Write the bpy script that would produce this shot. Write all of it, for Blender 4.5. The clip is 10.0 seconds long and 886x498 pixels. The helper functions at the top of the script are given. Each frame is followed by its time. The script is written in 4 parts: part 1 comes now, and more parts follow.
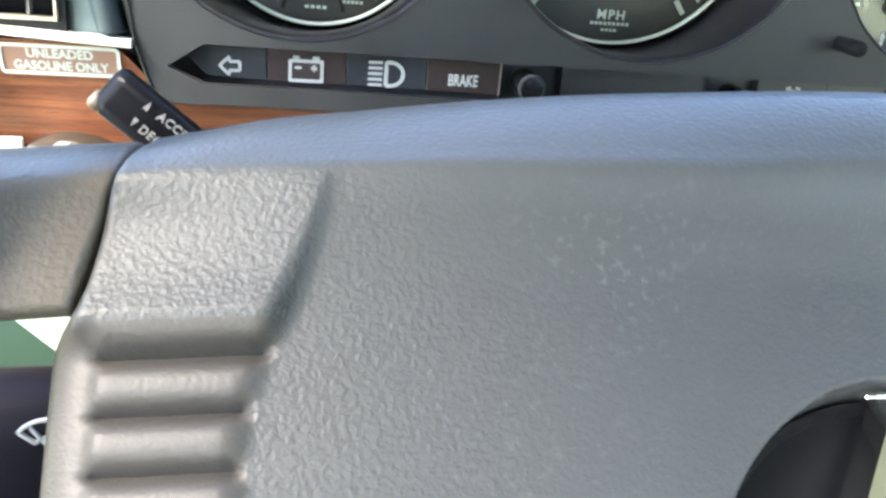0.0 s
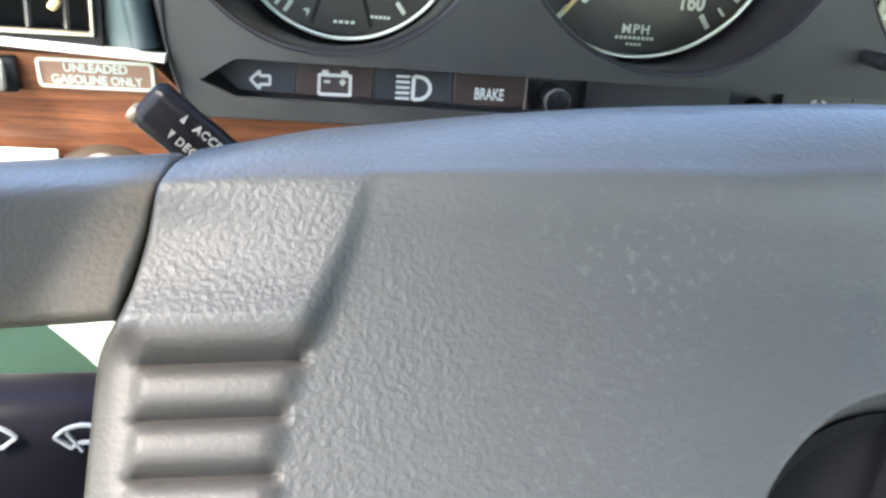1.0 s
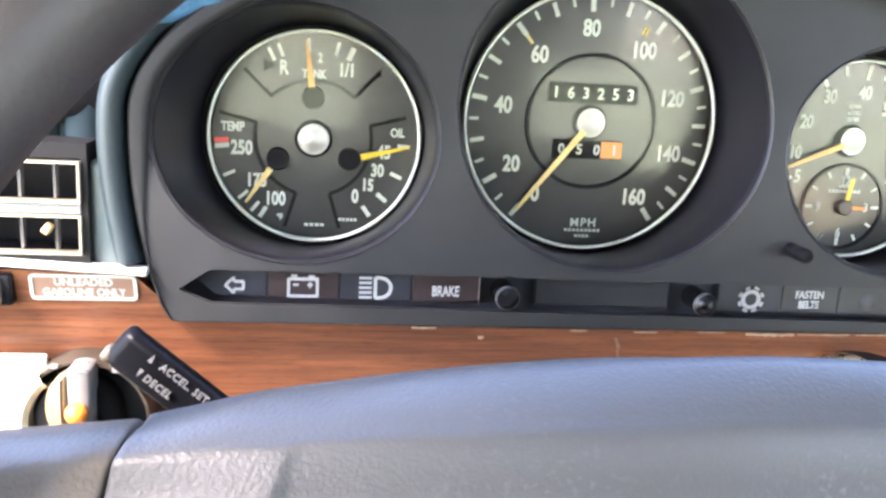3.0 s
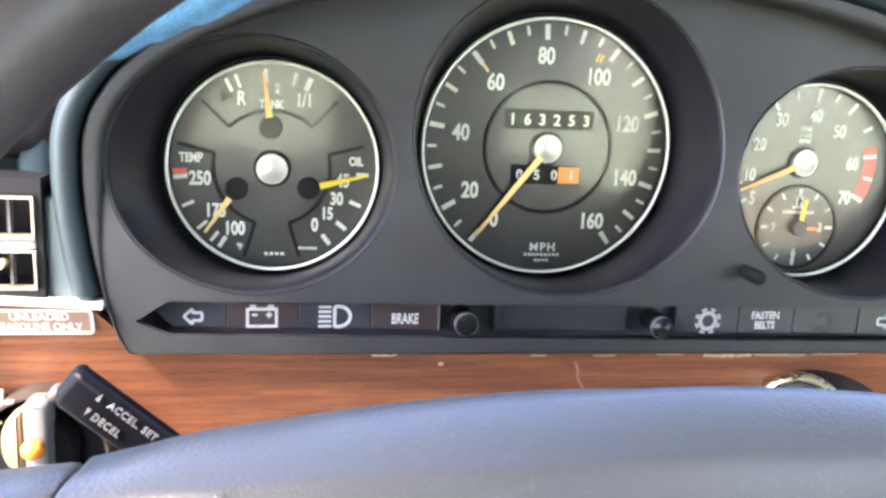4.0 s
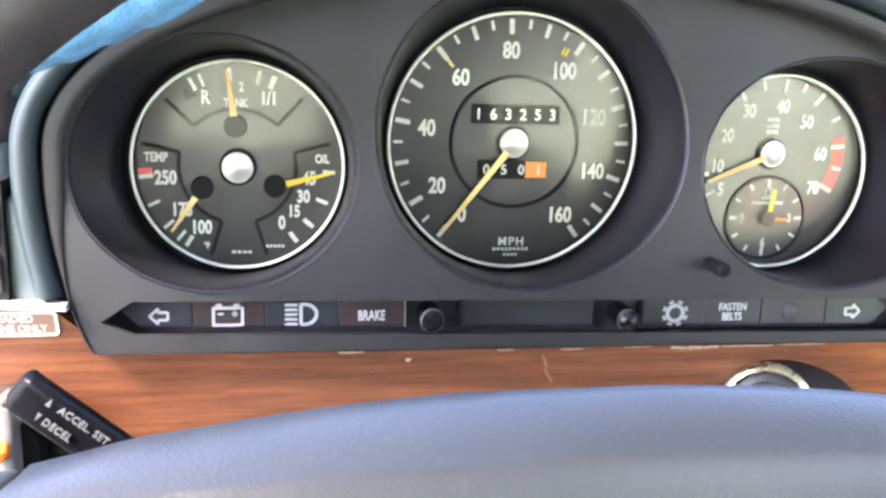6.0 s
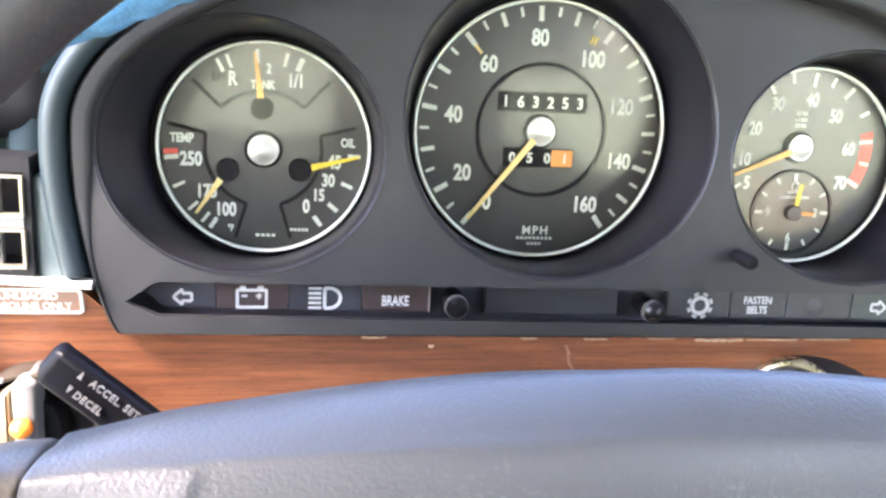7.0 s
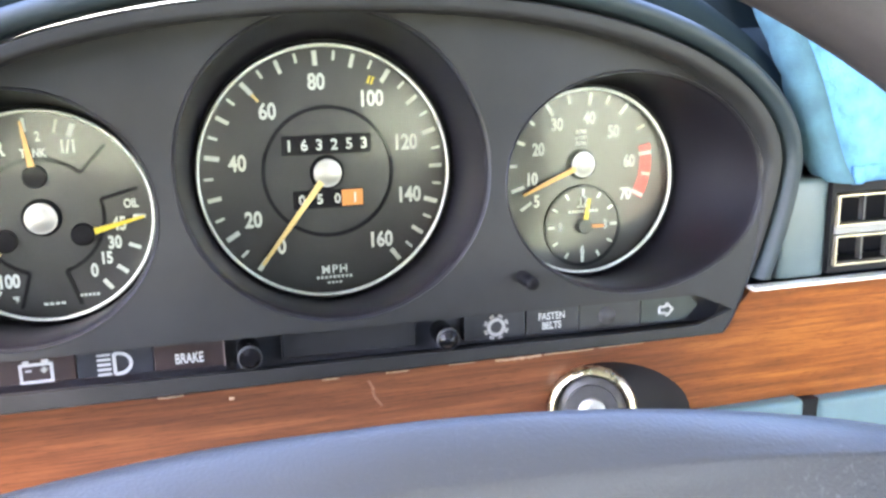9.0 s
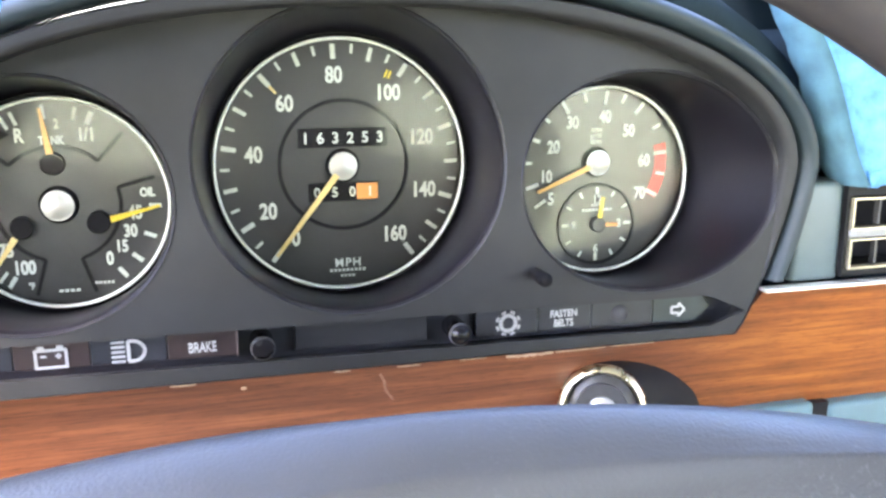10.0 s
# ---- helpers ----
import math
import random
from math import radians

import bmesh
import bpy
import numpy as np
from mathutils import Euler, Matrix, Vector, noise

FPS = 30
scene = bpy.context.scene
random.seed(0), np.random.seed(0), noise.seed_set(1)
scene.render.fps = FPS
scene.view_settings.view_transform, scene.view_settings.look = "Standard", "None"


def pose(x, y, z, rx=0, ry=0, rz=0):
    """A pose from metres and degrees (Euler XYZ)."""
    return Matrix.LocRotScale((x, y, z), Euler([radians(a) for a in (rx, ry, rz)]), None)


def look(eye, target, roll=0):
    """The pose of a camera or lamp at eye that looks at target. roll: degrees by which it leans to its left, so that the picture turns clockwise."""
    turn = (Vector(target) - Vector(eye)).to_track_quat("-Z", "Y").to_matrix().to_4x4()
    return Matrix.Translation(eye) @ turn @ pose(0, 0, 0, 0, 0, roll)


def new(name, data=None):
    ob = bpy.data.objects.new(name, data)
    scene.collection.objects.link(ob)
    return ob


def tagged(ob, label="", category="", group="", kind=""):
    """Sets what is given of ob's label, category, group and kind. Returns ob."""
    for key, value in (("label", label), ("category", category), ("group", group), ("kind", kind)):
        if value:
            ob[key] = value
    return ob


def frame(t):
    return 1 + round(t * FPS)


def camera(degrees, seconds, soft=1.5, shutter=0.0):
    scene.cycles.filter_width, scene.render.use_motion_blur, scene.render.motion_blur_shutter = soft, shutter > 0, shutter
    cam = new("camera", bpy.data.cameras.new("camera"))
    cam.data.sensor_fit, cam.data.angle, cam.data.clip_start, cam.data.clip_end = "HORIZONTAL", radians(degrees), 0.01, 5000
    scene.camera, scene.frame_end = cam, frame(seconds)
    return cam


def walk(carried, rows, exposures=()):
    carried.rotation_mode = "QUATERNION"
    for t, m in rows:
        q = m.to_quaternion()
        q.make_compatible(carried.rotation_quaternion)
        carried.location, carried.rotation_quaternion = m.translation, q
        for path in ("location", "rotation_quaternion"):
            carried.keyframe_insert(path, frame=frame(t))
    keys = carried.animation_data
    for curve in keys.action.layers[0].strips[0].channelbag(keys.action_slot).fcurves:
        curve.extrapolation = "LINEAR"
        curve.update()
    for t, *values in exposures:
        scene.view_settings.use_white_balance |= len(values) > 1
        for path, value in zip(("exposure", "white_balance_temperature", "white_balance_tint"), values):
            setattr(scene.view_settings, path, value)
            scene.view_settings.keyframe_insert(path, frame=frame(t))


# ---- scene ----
# Camera
SOFT = 2.7
EXPOSURES = ((0.0, 4.25, 6500, 10), (1.6, 4.25, 6500, 13), (2.8, 4.55, 6600, 24), (10.0, 4.72, 6600, 25))
cam = camera(54.1, 10.0, soft=SOFT, shutter=0.3)
PATH = [
    (0, (-0.1258, -0.3494, -0.0008), (-0.0582, 0.0140, -0.1538), 5.12),
    (0.5, (-0.1292, -0.3521, 0.0006), (-0.0695, 0.0142, -0.1486), 4.81),
    (1, (-0.1280, -0.3522, -0.0005), (-0.0701, 0.0149, -0.1484), 4.76),
    (1.5, (-0.1282, -0.3530, -0.0005), (-0.0712, 0.0155, -0.1452), 4.83),
    (2, (-0.1265, -0.3585, 0.0085), (-0.0707, 0.0156, -0.1218), 4.54),
    (2.2, (-0.1221, -0.3622, 0.0172), (-0.0648, 0.0159, -0.1000), 4.17),
    (2.5, (-0.1184, -0.3654, 0.0278), (-0.0609, 0.0160, -0.0784), 3.79),
    (2.7, (-0.1182, -0.3675, 0.0307), (-0.0630, 0.0158, -0.0696), 3.44),
    (3.8, (-0.1077, -0.3737, 0.0348), (-0.0473, 0.0129, -0.0479), 2.58),
    (4, (-0.1078, -0.3729, 0.0373), (-0.0433, 0.0128, -0.0470), 2.67),
    (4.5, (-0.0998, -0.3760, 0.0395), (-0.0291, 0.0090, -0.0426), 2.43),
    (5, (-0.0961, -0.3781, 0.0407), (-0.0220, 0.0067, -0.0393), 2.28),
    (5.5, (-0.0956, -0.3774, 0.0399), (-0.0251, 0.0075, -0.0428), 2.10),
    (5.7, (-0.0950, -0.3764, 0.0406), (-0.0271, 0.0085, -0.0446), 2.02),
    (6.8, (-0.0985, -0.3731, 0.0412), (-0.0351, 0.0100, -0.0548), 2.05),
    (7, (-0.1022, -0.3730, 0.0360), (-0.0396, 0.0115, -0.0548), 3.02),
    (7.5, (-0.1008, -0.3732, 0.0359), (-0.0370, 0.0101, -0.0588), 3.00),
    (7.6, (-0.0909, -0.3751, 0.0402), (-0.0206, 0.0075, -0.0527), 2.56),
    (7.7, (-0.0847, -0.3740, 0.0478), (-0.0009, 0.0053, -0.0478), 2.51),
    (7.8, (-0.0762, -0.3781, 0.0473), (0.0120, 0.0013, -0.0436), 1.71),
    (7.9, (-0.0739, -0.3803, 0.0480), (0.0190, -0.0009, -0.0381), 1.01),
    (8, (-0.0722, -0.3807, 0.0492), (0.0219, -0.0015, -0.0370), 0.95),
    (8.2, (-0.0628, -0.3851, 0.0486), (0.0364, -0.0076, -0.0389), 0.12),
    (8.5, (-0.0586, -0.3840, 0.0476), (0.0450, -0.0084, -0.0426), -0.59),
    (9, (-0.0554, -0.3859, 0.0522), (0.0491, -0.0098, -0.0353), -1.31),
    (9.5, (-0.0537, -0.3861, 0.0501), (0.0518, -0.0112, -0.0409), -1.18),
    (10, (-0.0586, -0.3861, 0.0507), (0.0428, -0.0093, -0.0372), -0.25),
]
walk(cam, [(t, look(eye, target, roll)) for t, eye, target, roll in PATH], EXPOSURES)

# ---- light ----
world = bpy.data.worlds.new("sky")
scene.world = world
world.use_nodes = True
wn = world.node_tree
sky = wn.nodes.new("ShaderNodeTexSky")
sky.sky_type = "NISHITA"
sky.sun_disc = False
SUN_EL, SUN_AZ = 50.0, 236.0          # degrees: height, and turn from straight ahead to the right
sky.sun_elevation = radians(SUN_EL)
sky.sun_rotation = radians(SUN_AZ)
wn.links.new(sky.outputs[0], wn.nodes["Background"].inputs[0])
wn.nodes["Background"].inputs[1].default_value = 0.15
sun = new("sun", bpy.data.lights.new("sun", "SUN"))
sun.data.energy = 3.0
sun.data.angle = radians(18.0)
sun.data.color = (1.0, 0.91, 0.79)
sun_way = Vector((math.sin(radians(SUN_AZ)) * math.cos(radians(SUN_EL)), math.cos(radians(SUN_AZ)) * math.cos(radians(SUN_EL)), math.sin(radians(SUN_EL))))
sun.matrix_world = look(sun_way * 5, (0, 0, 0))


# ---- materials ----
def mat(name, base, rough=0.5, metal=0.0, spec=0.5, grain=0.0, grain_size=0.001, vary=0.15, vary_size=0.03, kind="noise", coat=0.0):
    """A surface with colour drift at vary_size metres and relief at grain_size metres."""
    m = bpy.data.materials.new(name)
    m.use_nodes = True
    nt = m.node_tree
    bs = nt.nodes["Principled BSDF"]
    bs.inputs["Roughness"].default_value = rough
    bs.inputs["Metallic"].default_value = metal
    bs.inputs["Specular IOR Level"].default_value = spec
    bs.inputs["Coat Weight"].default_value = coat
    bs.inputs["Coat Roughness"].default_value = 0.12
    co = nt.nodes.new("ShaderNodeTexCoord")
    big = nt.nodes.new("ShaderNodeTexNoise")
    big.inputs["Scale"].default_value = 1.0 / vary_size
    big.inputs["Detail"].default_value = 6.0
    nt.links.new(co.outputs["Object"], big.inputs["Vector"])
    ramp = nt.nodes.new("ShaderNodeValToRGB")
    lo = [c * (1 - vary) for c in base]
    hi = [min(1.0, c * (1 + vary)) for c in base]
    ramp.color_ramp.elements[0].position, ramp.color_ramp.elements[1].position = 0.3, 0.7
    ramp.color_ramp.elements[0].color, ramp.color_ramp.elements[1].color = (*lo, 1), (*hi, 1)
    nt.links.new(big.outputs["Fac"], ramp.inputs["Fac"])
    nt.links.new(ramp.outputs["Color"], bs.inputs["Base Color"])
    rr = nt.nodes.new("ShaderNodeMapRange")
    rr.inputs["To Min"].default_value = max(0.02, rough - 0.08)
    rr.inputs["To Max"].default_value = min(1.0, rough + 0.08)
    nt.links.new(big.outputs["Fac"], rr.inputs["Value"])
    nt.links.new(rr.outputs["Result"], bs.inputs["Roughness"])
    if grain:
        if kind == "leather":
            fine = nt.nodes.new("ShaderNodeTexVoronoi")
            fine.feature = "SMOOTH_F1"
            fine.inputs["Smoothness"].default_value = 0.6
            out = fine.outputs["Distance"]
            warp = nt.nodes.new("ShaderNodeTexNoise")
            warp.inputs["Scale"].default_value = 0.6 / grain_size
            warp.inputs["Detail"].default_value = 3.0
            nt.links.new(co.outputs["Object"], warp.inputs["Vector"])
            mix = nt.nodes.new("ShaderNodeMix")
            mix.data_type = "VECTOR"
            mix.inputs["Factor"].default_value = 0.0016
            nt.links.new(co.outputs["Object"], mix.inputs["A"])
            nt.links.new(warp.outputs["Color"], mix.inputs["B"])
            nt.links.new(mix.outputs["Result"], fine.inputs["Vector"])
        else:
            fine = nt.nodes.new("ShaderNodeTexNoise")
            fine.inputs["Detail"].default_value = 4.0
            out = fine.outputs["Fac"]
            nt.links.new(co.outputs["Object"], fine.inputs["Vector"])
        fine.inputs["Scale"].default_value = 1.0 / grain_size
        bump = nt.nodes.new("ShaderNodeBump")
        bump.inputs["Strength"].default_value = grain
        bump.inputs["Distance"].default_value = grain_size * 0.5
        nt.links.new(out, bump.inputs["Height"])
        nt.links.new(bump.outputs["Normal"], bs.inputs["Normal"])
    return m


def wood_mat():
    m = bpy.data.materials.new("walnut veneer")
    m.use_nodes = True
    nt = m.node_tree
    bs = nt.nodes["Principled BSDF"]
    co = nt.nodes.new("ShaderNodeTexCoord")
    mp = nt.nodes.new("ShaderNodeMapping")
    mp.inputs["Scale"].default_value = (11.0, 60.0, 170.0)
    nt.links.new(co.outputs["Object"], mp.inputs["Vector"])
    n1 = nt.nodes.new("ShaderNodeTexNoise")
    n1.inputs["Scale"].default_value, n1.inputs["Detail"].default_value = 1.0, 8.0
    n1.inputs["Roughness"].default_value = 0.62
    nt.links.new(mp.outputs["Vector"], n1.inputs["Vector"])
    mp2 = nt.nodes.new("ShaderNodeMapping")
    mp2.inputs["Scale"].default_value = (30.0, 60.0, 1200.0)
    nt.links.new(co.outputs["Object"], mp2.inputs["Vector"])
    n2 = nt.nodes.new("ShaderNodeTexNoise")
    n2.inputs["Scale"].default_value, n2.inputs["Detail"].default_value = 1.0, 3.0
    nt.links.new(mp2.outputs["Vector"], n2.inputs["Vector"])
    add = nt.nodes.new("ShaderNodeMath")
    add.operation = "MULTIPLY_ADD"
    add.inputs[1].default_value = 0.45
    nt.links.new(n2.outputs["Fac"], add.inputs[0])
    nt.links.new(n1.outputs["Fac"], add.inputs[2])
    ramp = nt.nodes.new("ShaderNodeValToRGB")
    e = ramp.color_ramp.elements
    e[0].position, e[0].color = 0.46, (0.060, 0.019, 0.010, 1)
    e[1].position, e[1].color = 0.99, (0.27, 0.105, 0.043, 1)
    mid = e.new(0.71)
    mid.color = (0.145, 0.049, 0.022, 1)
    nt.links.new(add.outputs["Value"], ramp.inputs["Fac"])
    mp3 = nt.nodes.new("ShaderNodeMapping")
    mp3.inputs["Scale"].default_value = (160.0, 60.0, 1900.0)
    nt.links.new(co.outputs["Object"], mp3.inputs["Vector"])
    n3 = nt.nodes.new("ShaderNodeTexNoise")
    n3.inputs["Scale"].default_value, n3.inputs["Detail"].default_value = 1.0, 2.0
    nt.links.new(mp3.outputs["Vector"], n3.inputs["Vector"])
    pore = nt.nodes.new("ShaderNodeMapRange")
    pore.inputs["From Min"].default_value, pore.inputs["From Max"].default_value = 0.56, 0.72
    pore.inputs["To Max"].default_value = 0.75
    nt.links.new(n3.outputs["Fac"], pore.inputs["Value"])
    dark = nt.nodes.new("ShaderNodeMix")
    dark.data_type, dark.blend_type = "RGBA", "MULTIPLY"
    dark.inputs["B"].default_value = (0.45, 0.36, 0.30, 1)
    nt.links.new(pore.outputs["Result"], dark.inputs["Factor"])
    nt.links.new(ramp.outputs["Color"], dark.inputs["A"])
    # sunlight on the right end is put into the colour, from red-brown to paler orange
    sep = nt.nodes.new("ShaderNodeSeparateXYZ")
    nt.links.new(co.outputs["Object"], sep.inputs["Vector"])
    sun_end = nt.nodes.new("ShaderNodeMapRange")
    sun_end.interpolation_type = "SMOOTHSTEP"
    sun_end.inputs["From Min"].default_value, sun_end.inputs["From Max"].default_value = 0.10, 0.24
    nt.links.new(sep.outputs["X"], sun_end.inputs["Value"])
    pale = nt.nodes.new("ShaderNodeMix")
    pale.data_type, pale.blend_type = "RGBA", "MULTIPLY"
    pale.inputs["B"].default_value = (1.75, 1.55, 0.75, 1)
    nt.links.new(sun_end.outputs["Result"], pale.inputs["Factor"])
    nt.links.new(dark.outputs["Result"], pale.inputs["A"])
    nt.links.new(pale.outputs["Result"], bs.inputs["Base Color"])
    bs.inputs["Roughness"].default_value = 0.40
    bs.inputs["Coat Weight"].default_value = 0.06
    bs.inputs["Coat Roughness"].default_value = 0.15
    bump = nt.nodes.new("ShaderNodeBump")
    bump.inputs["Strength"].default_value = 0.12
    bump.inputs["Distance"].default_value = 0.0004
    nt.links.new(add.outputs["Value"], bump.inputs["Height"])
    nt.links.new(bump.outputs["Normal"], bs.inputs["Normal"])
    return m


def pad_mat(name="grey-black grained vinyl", base=(0.026, 0.0275, 0.0295), z0=-0.0475, z1=-0.0385, spec=0.55):
    """Grained vinyl, worn smooth and glossy along the pad's top edge, with sky light mixed into its colour there."""
    m = mat(name, base, 0.56, spec=spec, grain=0.26, grain_size=0.0010, vary=0.14, vary_size=0.05)
    nt = m.node_tree
    bs = nt.nodes["Principled BSDF"]
    ramp = next(n for n in nt.nodes if n.type == "VALTORGB")
    ramp.color_ramp.elements[0].position, ramp.color_ramp.elements[1].position = 0.0, 1.0
    co = next(n for n in nt.nodes if n.type == "TEX_COORD")
    bump = next(n for n in nt.nodes if n.type == "BUMP")
    old_rough = next(n for n in nt.nodes if n.type == "MAP_RANGE")
    old_rough.inputs["To Min"].default_value = old_rough.inputs["To Max"].default_value = 0.58
    next(n for n in nt.nodes if n.type == "TEX_NOISE" and n.inputs["Detail"].default_value == 4.0).inputs["Detail"].default_value = 1.0
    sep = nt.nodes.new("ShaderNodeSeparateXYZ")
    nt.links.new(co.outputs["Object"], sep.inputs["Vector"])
    wear_and_sky = nt.nodes.new("ShaderNodeMapRange")
    wear_and_sky.interpolation_type = "SMOOTHSTEP"
    wear_and_sky.inputs["From Min"].default_value = z0
    wear_and_sky.inputs["From Max"].default_value = z1
    nt.links.new(sep.outputs["Z"], wear_and_sky.inputs["Value"])
    less = nt.nodes.new("ShaderNodeMapRange")
    less.inputs["To Min"].default_value = 0.48
    less.inputs["To Max"].default_value = 0.34
    nt.links.new(wear_and_sky.outputs["Result"], less.inputs["Value"])
    nt.links.new(less.outputs["Result"], bump.inputs["Strength"])
    gloss = nt.nodes.new("ShaderNodeMath")
    gloss.operation = "MULTIPLY_ADD"
    gloss.inputs[1].default_value = -0.16
    nt.links.new(wear_and_sky.outputs["Result"], gloss.inputs[0])
    nt.links.new(old_rough.outputs["Result"], gloss.inputs[2])
    nt.links.new(gloss.outputs["Value"], bs.inputs["Roughness"])
    # pale scuffs, thicker in some patches
    specks = []
    for scale, lo, hi in ((620.0, 0.56, 0.80), (24.0, 0.46, 0.72)):
        n = nt.nodes.new("ShaderNodeTexNoise")
        n.inputs["Scale"].default_value, n.inputs["Detail"].default_value = scale, 2.0
        nt.links.new(co.outputs["Object"], n.inputs["Vector"])
        k = nt.nodes.new("ShaderNodeMapRange")
        k.inputs["From Min"].default_value, k.inputs["From Max"].default_value = lo, hi
        nt.links.new(n.outputs["Fac"], k.inputs["Value"])
        specks.append(k)
    both = nt.nodes.new("ShaderNodeMath")
    both.operation = "MULTIPLY"
    nt.links.new(specks[0].outputs["Result"], both.inputs[0])
    nt.links.new(specks[1].outputs["Result"], both.inputs[1])
    scuff = nt.nodes.new("ShaderNodeMix")
    scuff.data_type = "RGBA"
    scuff.inputs["B"].default_value = (0.060, 0.063, 0.063, 1)
    nt.links.new(both.outputs["Value"], scuff.inputs["Factor"])
    # Sky light on the top band, put in as a paler base colour
    sky_lit = nt.nodes.new("ShaderNodeMix")
    sky_lit.data_type = "RGBA"
    sky_lit.inputs["B"].default_value = (*[c * 1.6 for c in base], 1)
    nt.links.new(wear_and_sky.outputs["Result"], sky_lit.inputs["Factor"])
    nt.links.new(ramp.outputs["Color"], sky_lit.inputs["A"])
    nt.links.new(sky_lit.outputs["Result"], scuff.inputs["A"])
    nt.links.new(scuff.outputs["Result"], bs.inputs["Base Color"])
    return m


def glass_mat(name, rough=0.02):
    """Clear pane, hazed by fine dust: what it mirrors is blurred, what lies behind stays sharp."""
    m = bpy.data.materials.new(name)
    m.use_nodes = True
    nt = m.node_tree
    nt.nodes.remove(nt.nodes["Principled BSDF"])
    clear = nt.nodes.new("ShaderNodeBsdfTransparent")
    gloss = nt.nodes.new("ShaderNodeBsdfGlossy")
    co = nt.nodes.new("ShaderNodeTexCoord")
    dust = nt.nodes.new("ShaderNodeTexNoise")
    dust.inputs["Scale"].default_value, dust.inputs["Detail"].default_value = 90.0, 4.0
    nt.links.new(co.outputs["Object"], dust.inputs["Vector"])
    blur = nt.nodes.new("ShaderNodeMapRange")
    blur.inputs["To Min"].default_value, blur.inputs["To Max"].default_value = rough * 0.9, rough * 1.1
    nt.links.new(dust.outputs["Fac"], blur.inputs["Value"])
    nt.links.new(blur.outputs["Result"], gloss.inputs["Roughness"])
    fresnel = nt.nodes.new("ShaderNodeFresnel")
    fresnel.inputs["IOR"].default_value = 1.28
    mix = nt.nodes.new("ShaderNodeMixShader")
    nt.links.new(fresnel.outputs["Fac"], mix.inputs["Fac"])
    nt.links.new(clear.outputs["BSDF"], mix.inputs[1])
    nt.links.new(gloss.outputs["BSDF"], mix.inputs[2])
    nt.links.new(mix.outputs["Shader"], nt.nodes["Material Output"].inputs["Surface"])
    return m


BEZEL = mat("charcoal moulded plastic", (0.0215, 0.0224, 0.0228), 0.55, spec=0.28, grain=0.25, grain_size=0.0007, vary=0.2)
FUNNEL = mat("black satin plastic", (0.010, 0.0095, 0.013), 0.36, spec=0.36, vary=0.2)
DIAL = mat("satin dark grey dial print", (0.047, 0.048, 0.043), 0.21, spec=0.42, vary=0.12, vary_size=0.02)
satin = next(n for n in DIAL.node_tree.nodes if n.type == "MAP_RANGE")
satin.inputs["To Min"].default_value, satin.inputs["To Max"].default_value = 0.19, 0.23
DIALDARK = mat("black dial print", (0.004, 0.004, 0.004), 0.6, spec=0.15)
WHITE = mat("off-white dial print", (0.53, 0.56, 0.485), 0.6, vary=0.06)
RINGWHITE = mat("white dial ring", (0.69, 0.73, 0.64), 0.45, vary=0.05)
YELLOW = mat("yellow needle paint", (0.66, 0.50, 0.19), 0.5, vary=0.06)
BRIGHTYELLOW = mat("bright yellow needle paint", (0.74, 0.55, 0.03), 0.5, vary=0.06)
ORANGE = mat("orange needle paint", (0.66, 0.25, 0.05), 0.5, vary=0.06)
GRIP = mat("light grey plastic", (0.135, 0.135, 0.13), 0.35)
PLAQUE = mat("brown label film", (0.28, 0.16, 0.11), 0.4)
WARMCHEEK = mat("warm-lit plastic", (0.24, 0.18, 0.10), 0.35)
YELLOWTAB = mat("aged cream plastic", (0.42, 0.31, 0.14), 0.4)
RED = mat("red dial print", (0.75, 0.10, 0.07), 0.55, vary=0.06)
HUB = mat("brushed aluminium", (0.40, 0.40, 0.375), 0.44, metal=0.85, vary=0.05)
RINGSHADE = mat("shaded brown metal", (0.050, 0.040, 0.030), 0.45, metal=0.5, vary=0.3, vary_size=0.004)
CHROME = mat("chrome", (0.85, 0.84, 0.82), 0.12, metal=1.0, vary=0.05)
BRASS = mat("worn yellowed chrome", (0.62, 0.57, 0.42), 0.28, metal=1.0, vary=0.15, vary_size=0.006)
LITBRASS = mat("pale lit brass", (0.46, 0.42, 0.30), 0.38, metal=0.35, vary=0.2, vary_size=0.005)
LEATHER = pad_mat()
RIBS = mat("smooth worn grey vinyl", (0.031, 0.029, 0.028), 0.56, spec=0.43, grain=0.18, grain_size=0.0009, vary=0.12, vary_size=0.02, kind="leather")
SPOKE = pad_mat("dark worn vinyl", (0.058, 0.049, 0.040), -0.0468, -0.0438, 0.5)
RIM = mat("black brown leather rim", (0.029, 0.025, 0.024), 0.5, grain=0.12, grain_size=0.002, vary=0.25, kind="leather")
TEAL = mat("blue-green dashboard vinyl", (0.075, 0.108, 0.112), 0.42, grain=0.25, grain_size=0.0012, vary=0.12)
FELTSHADE = mat("shaded grey-blue felt", (0.065, 0.15, 0.19), 0.9, spec=0.2, grain=0.8, grain_size=0.0012, vary=0.2, vary_size=0.01)
FELT = mat("light blue felt", (0.12, 0.33, 0.58), 0.95, spec=0.2, grain=1.0, grain_size=0.0014, vary=0.30, vary_size=0.008)
WOOD = wood_mat()
SCRATCH = mat("scuffed veneer", (0.25, 0.135, 0.095), 0.6, vary=0.35, vary_size=0.0015)
PALEWOOD = mat("bare pale wood", (0.50, 0.36, 0.25), 0.7, vary=0.15, vary_size=0.004)
BLACK = mat("gloss black plastic", (0.006, 0.006, 0.007), 0.25, spec=0.24, vary=0.2)
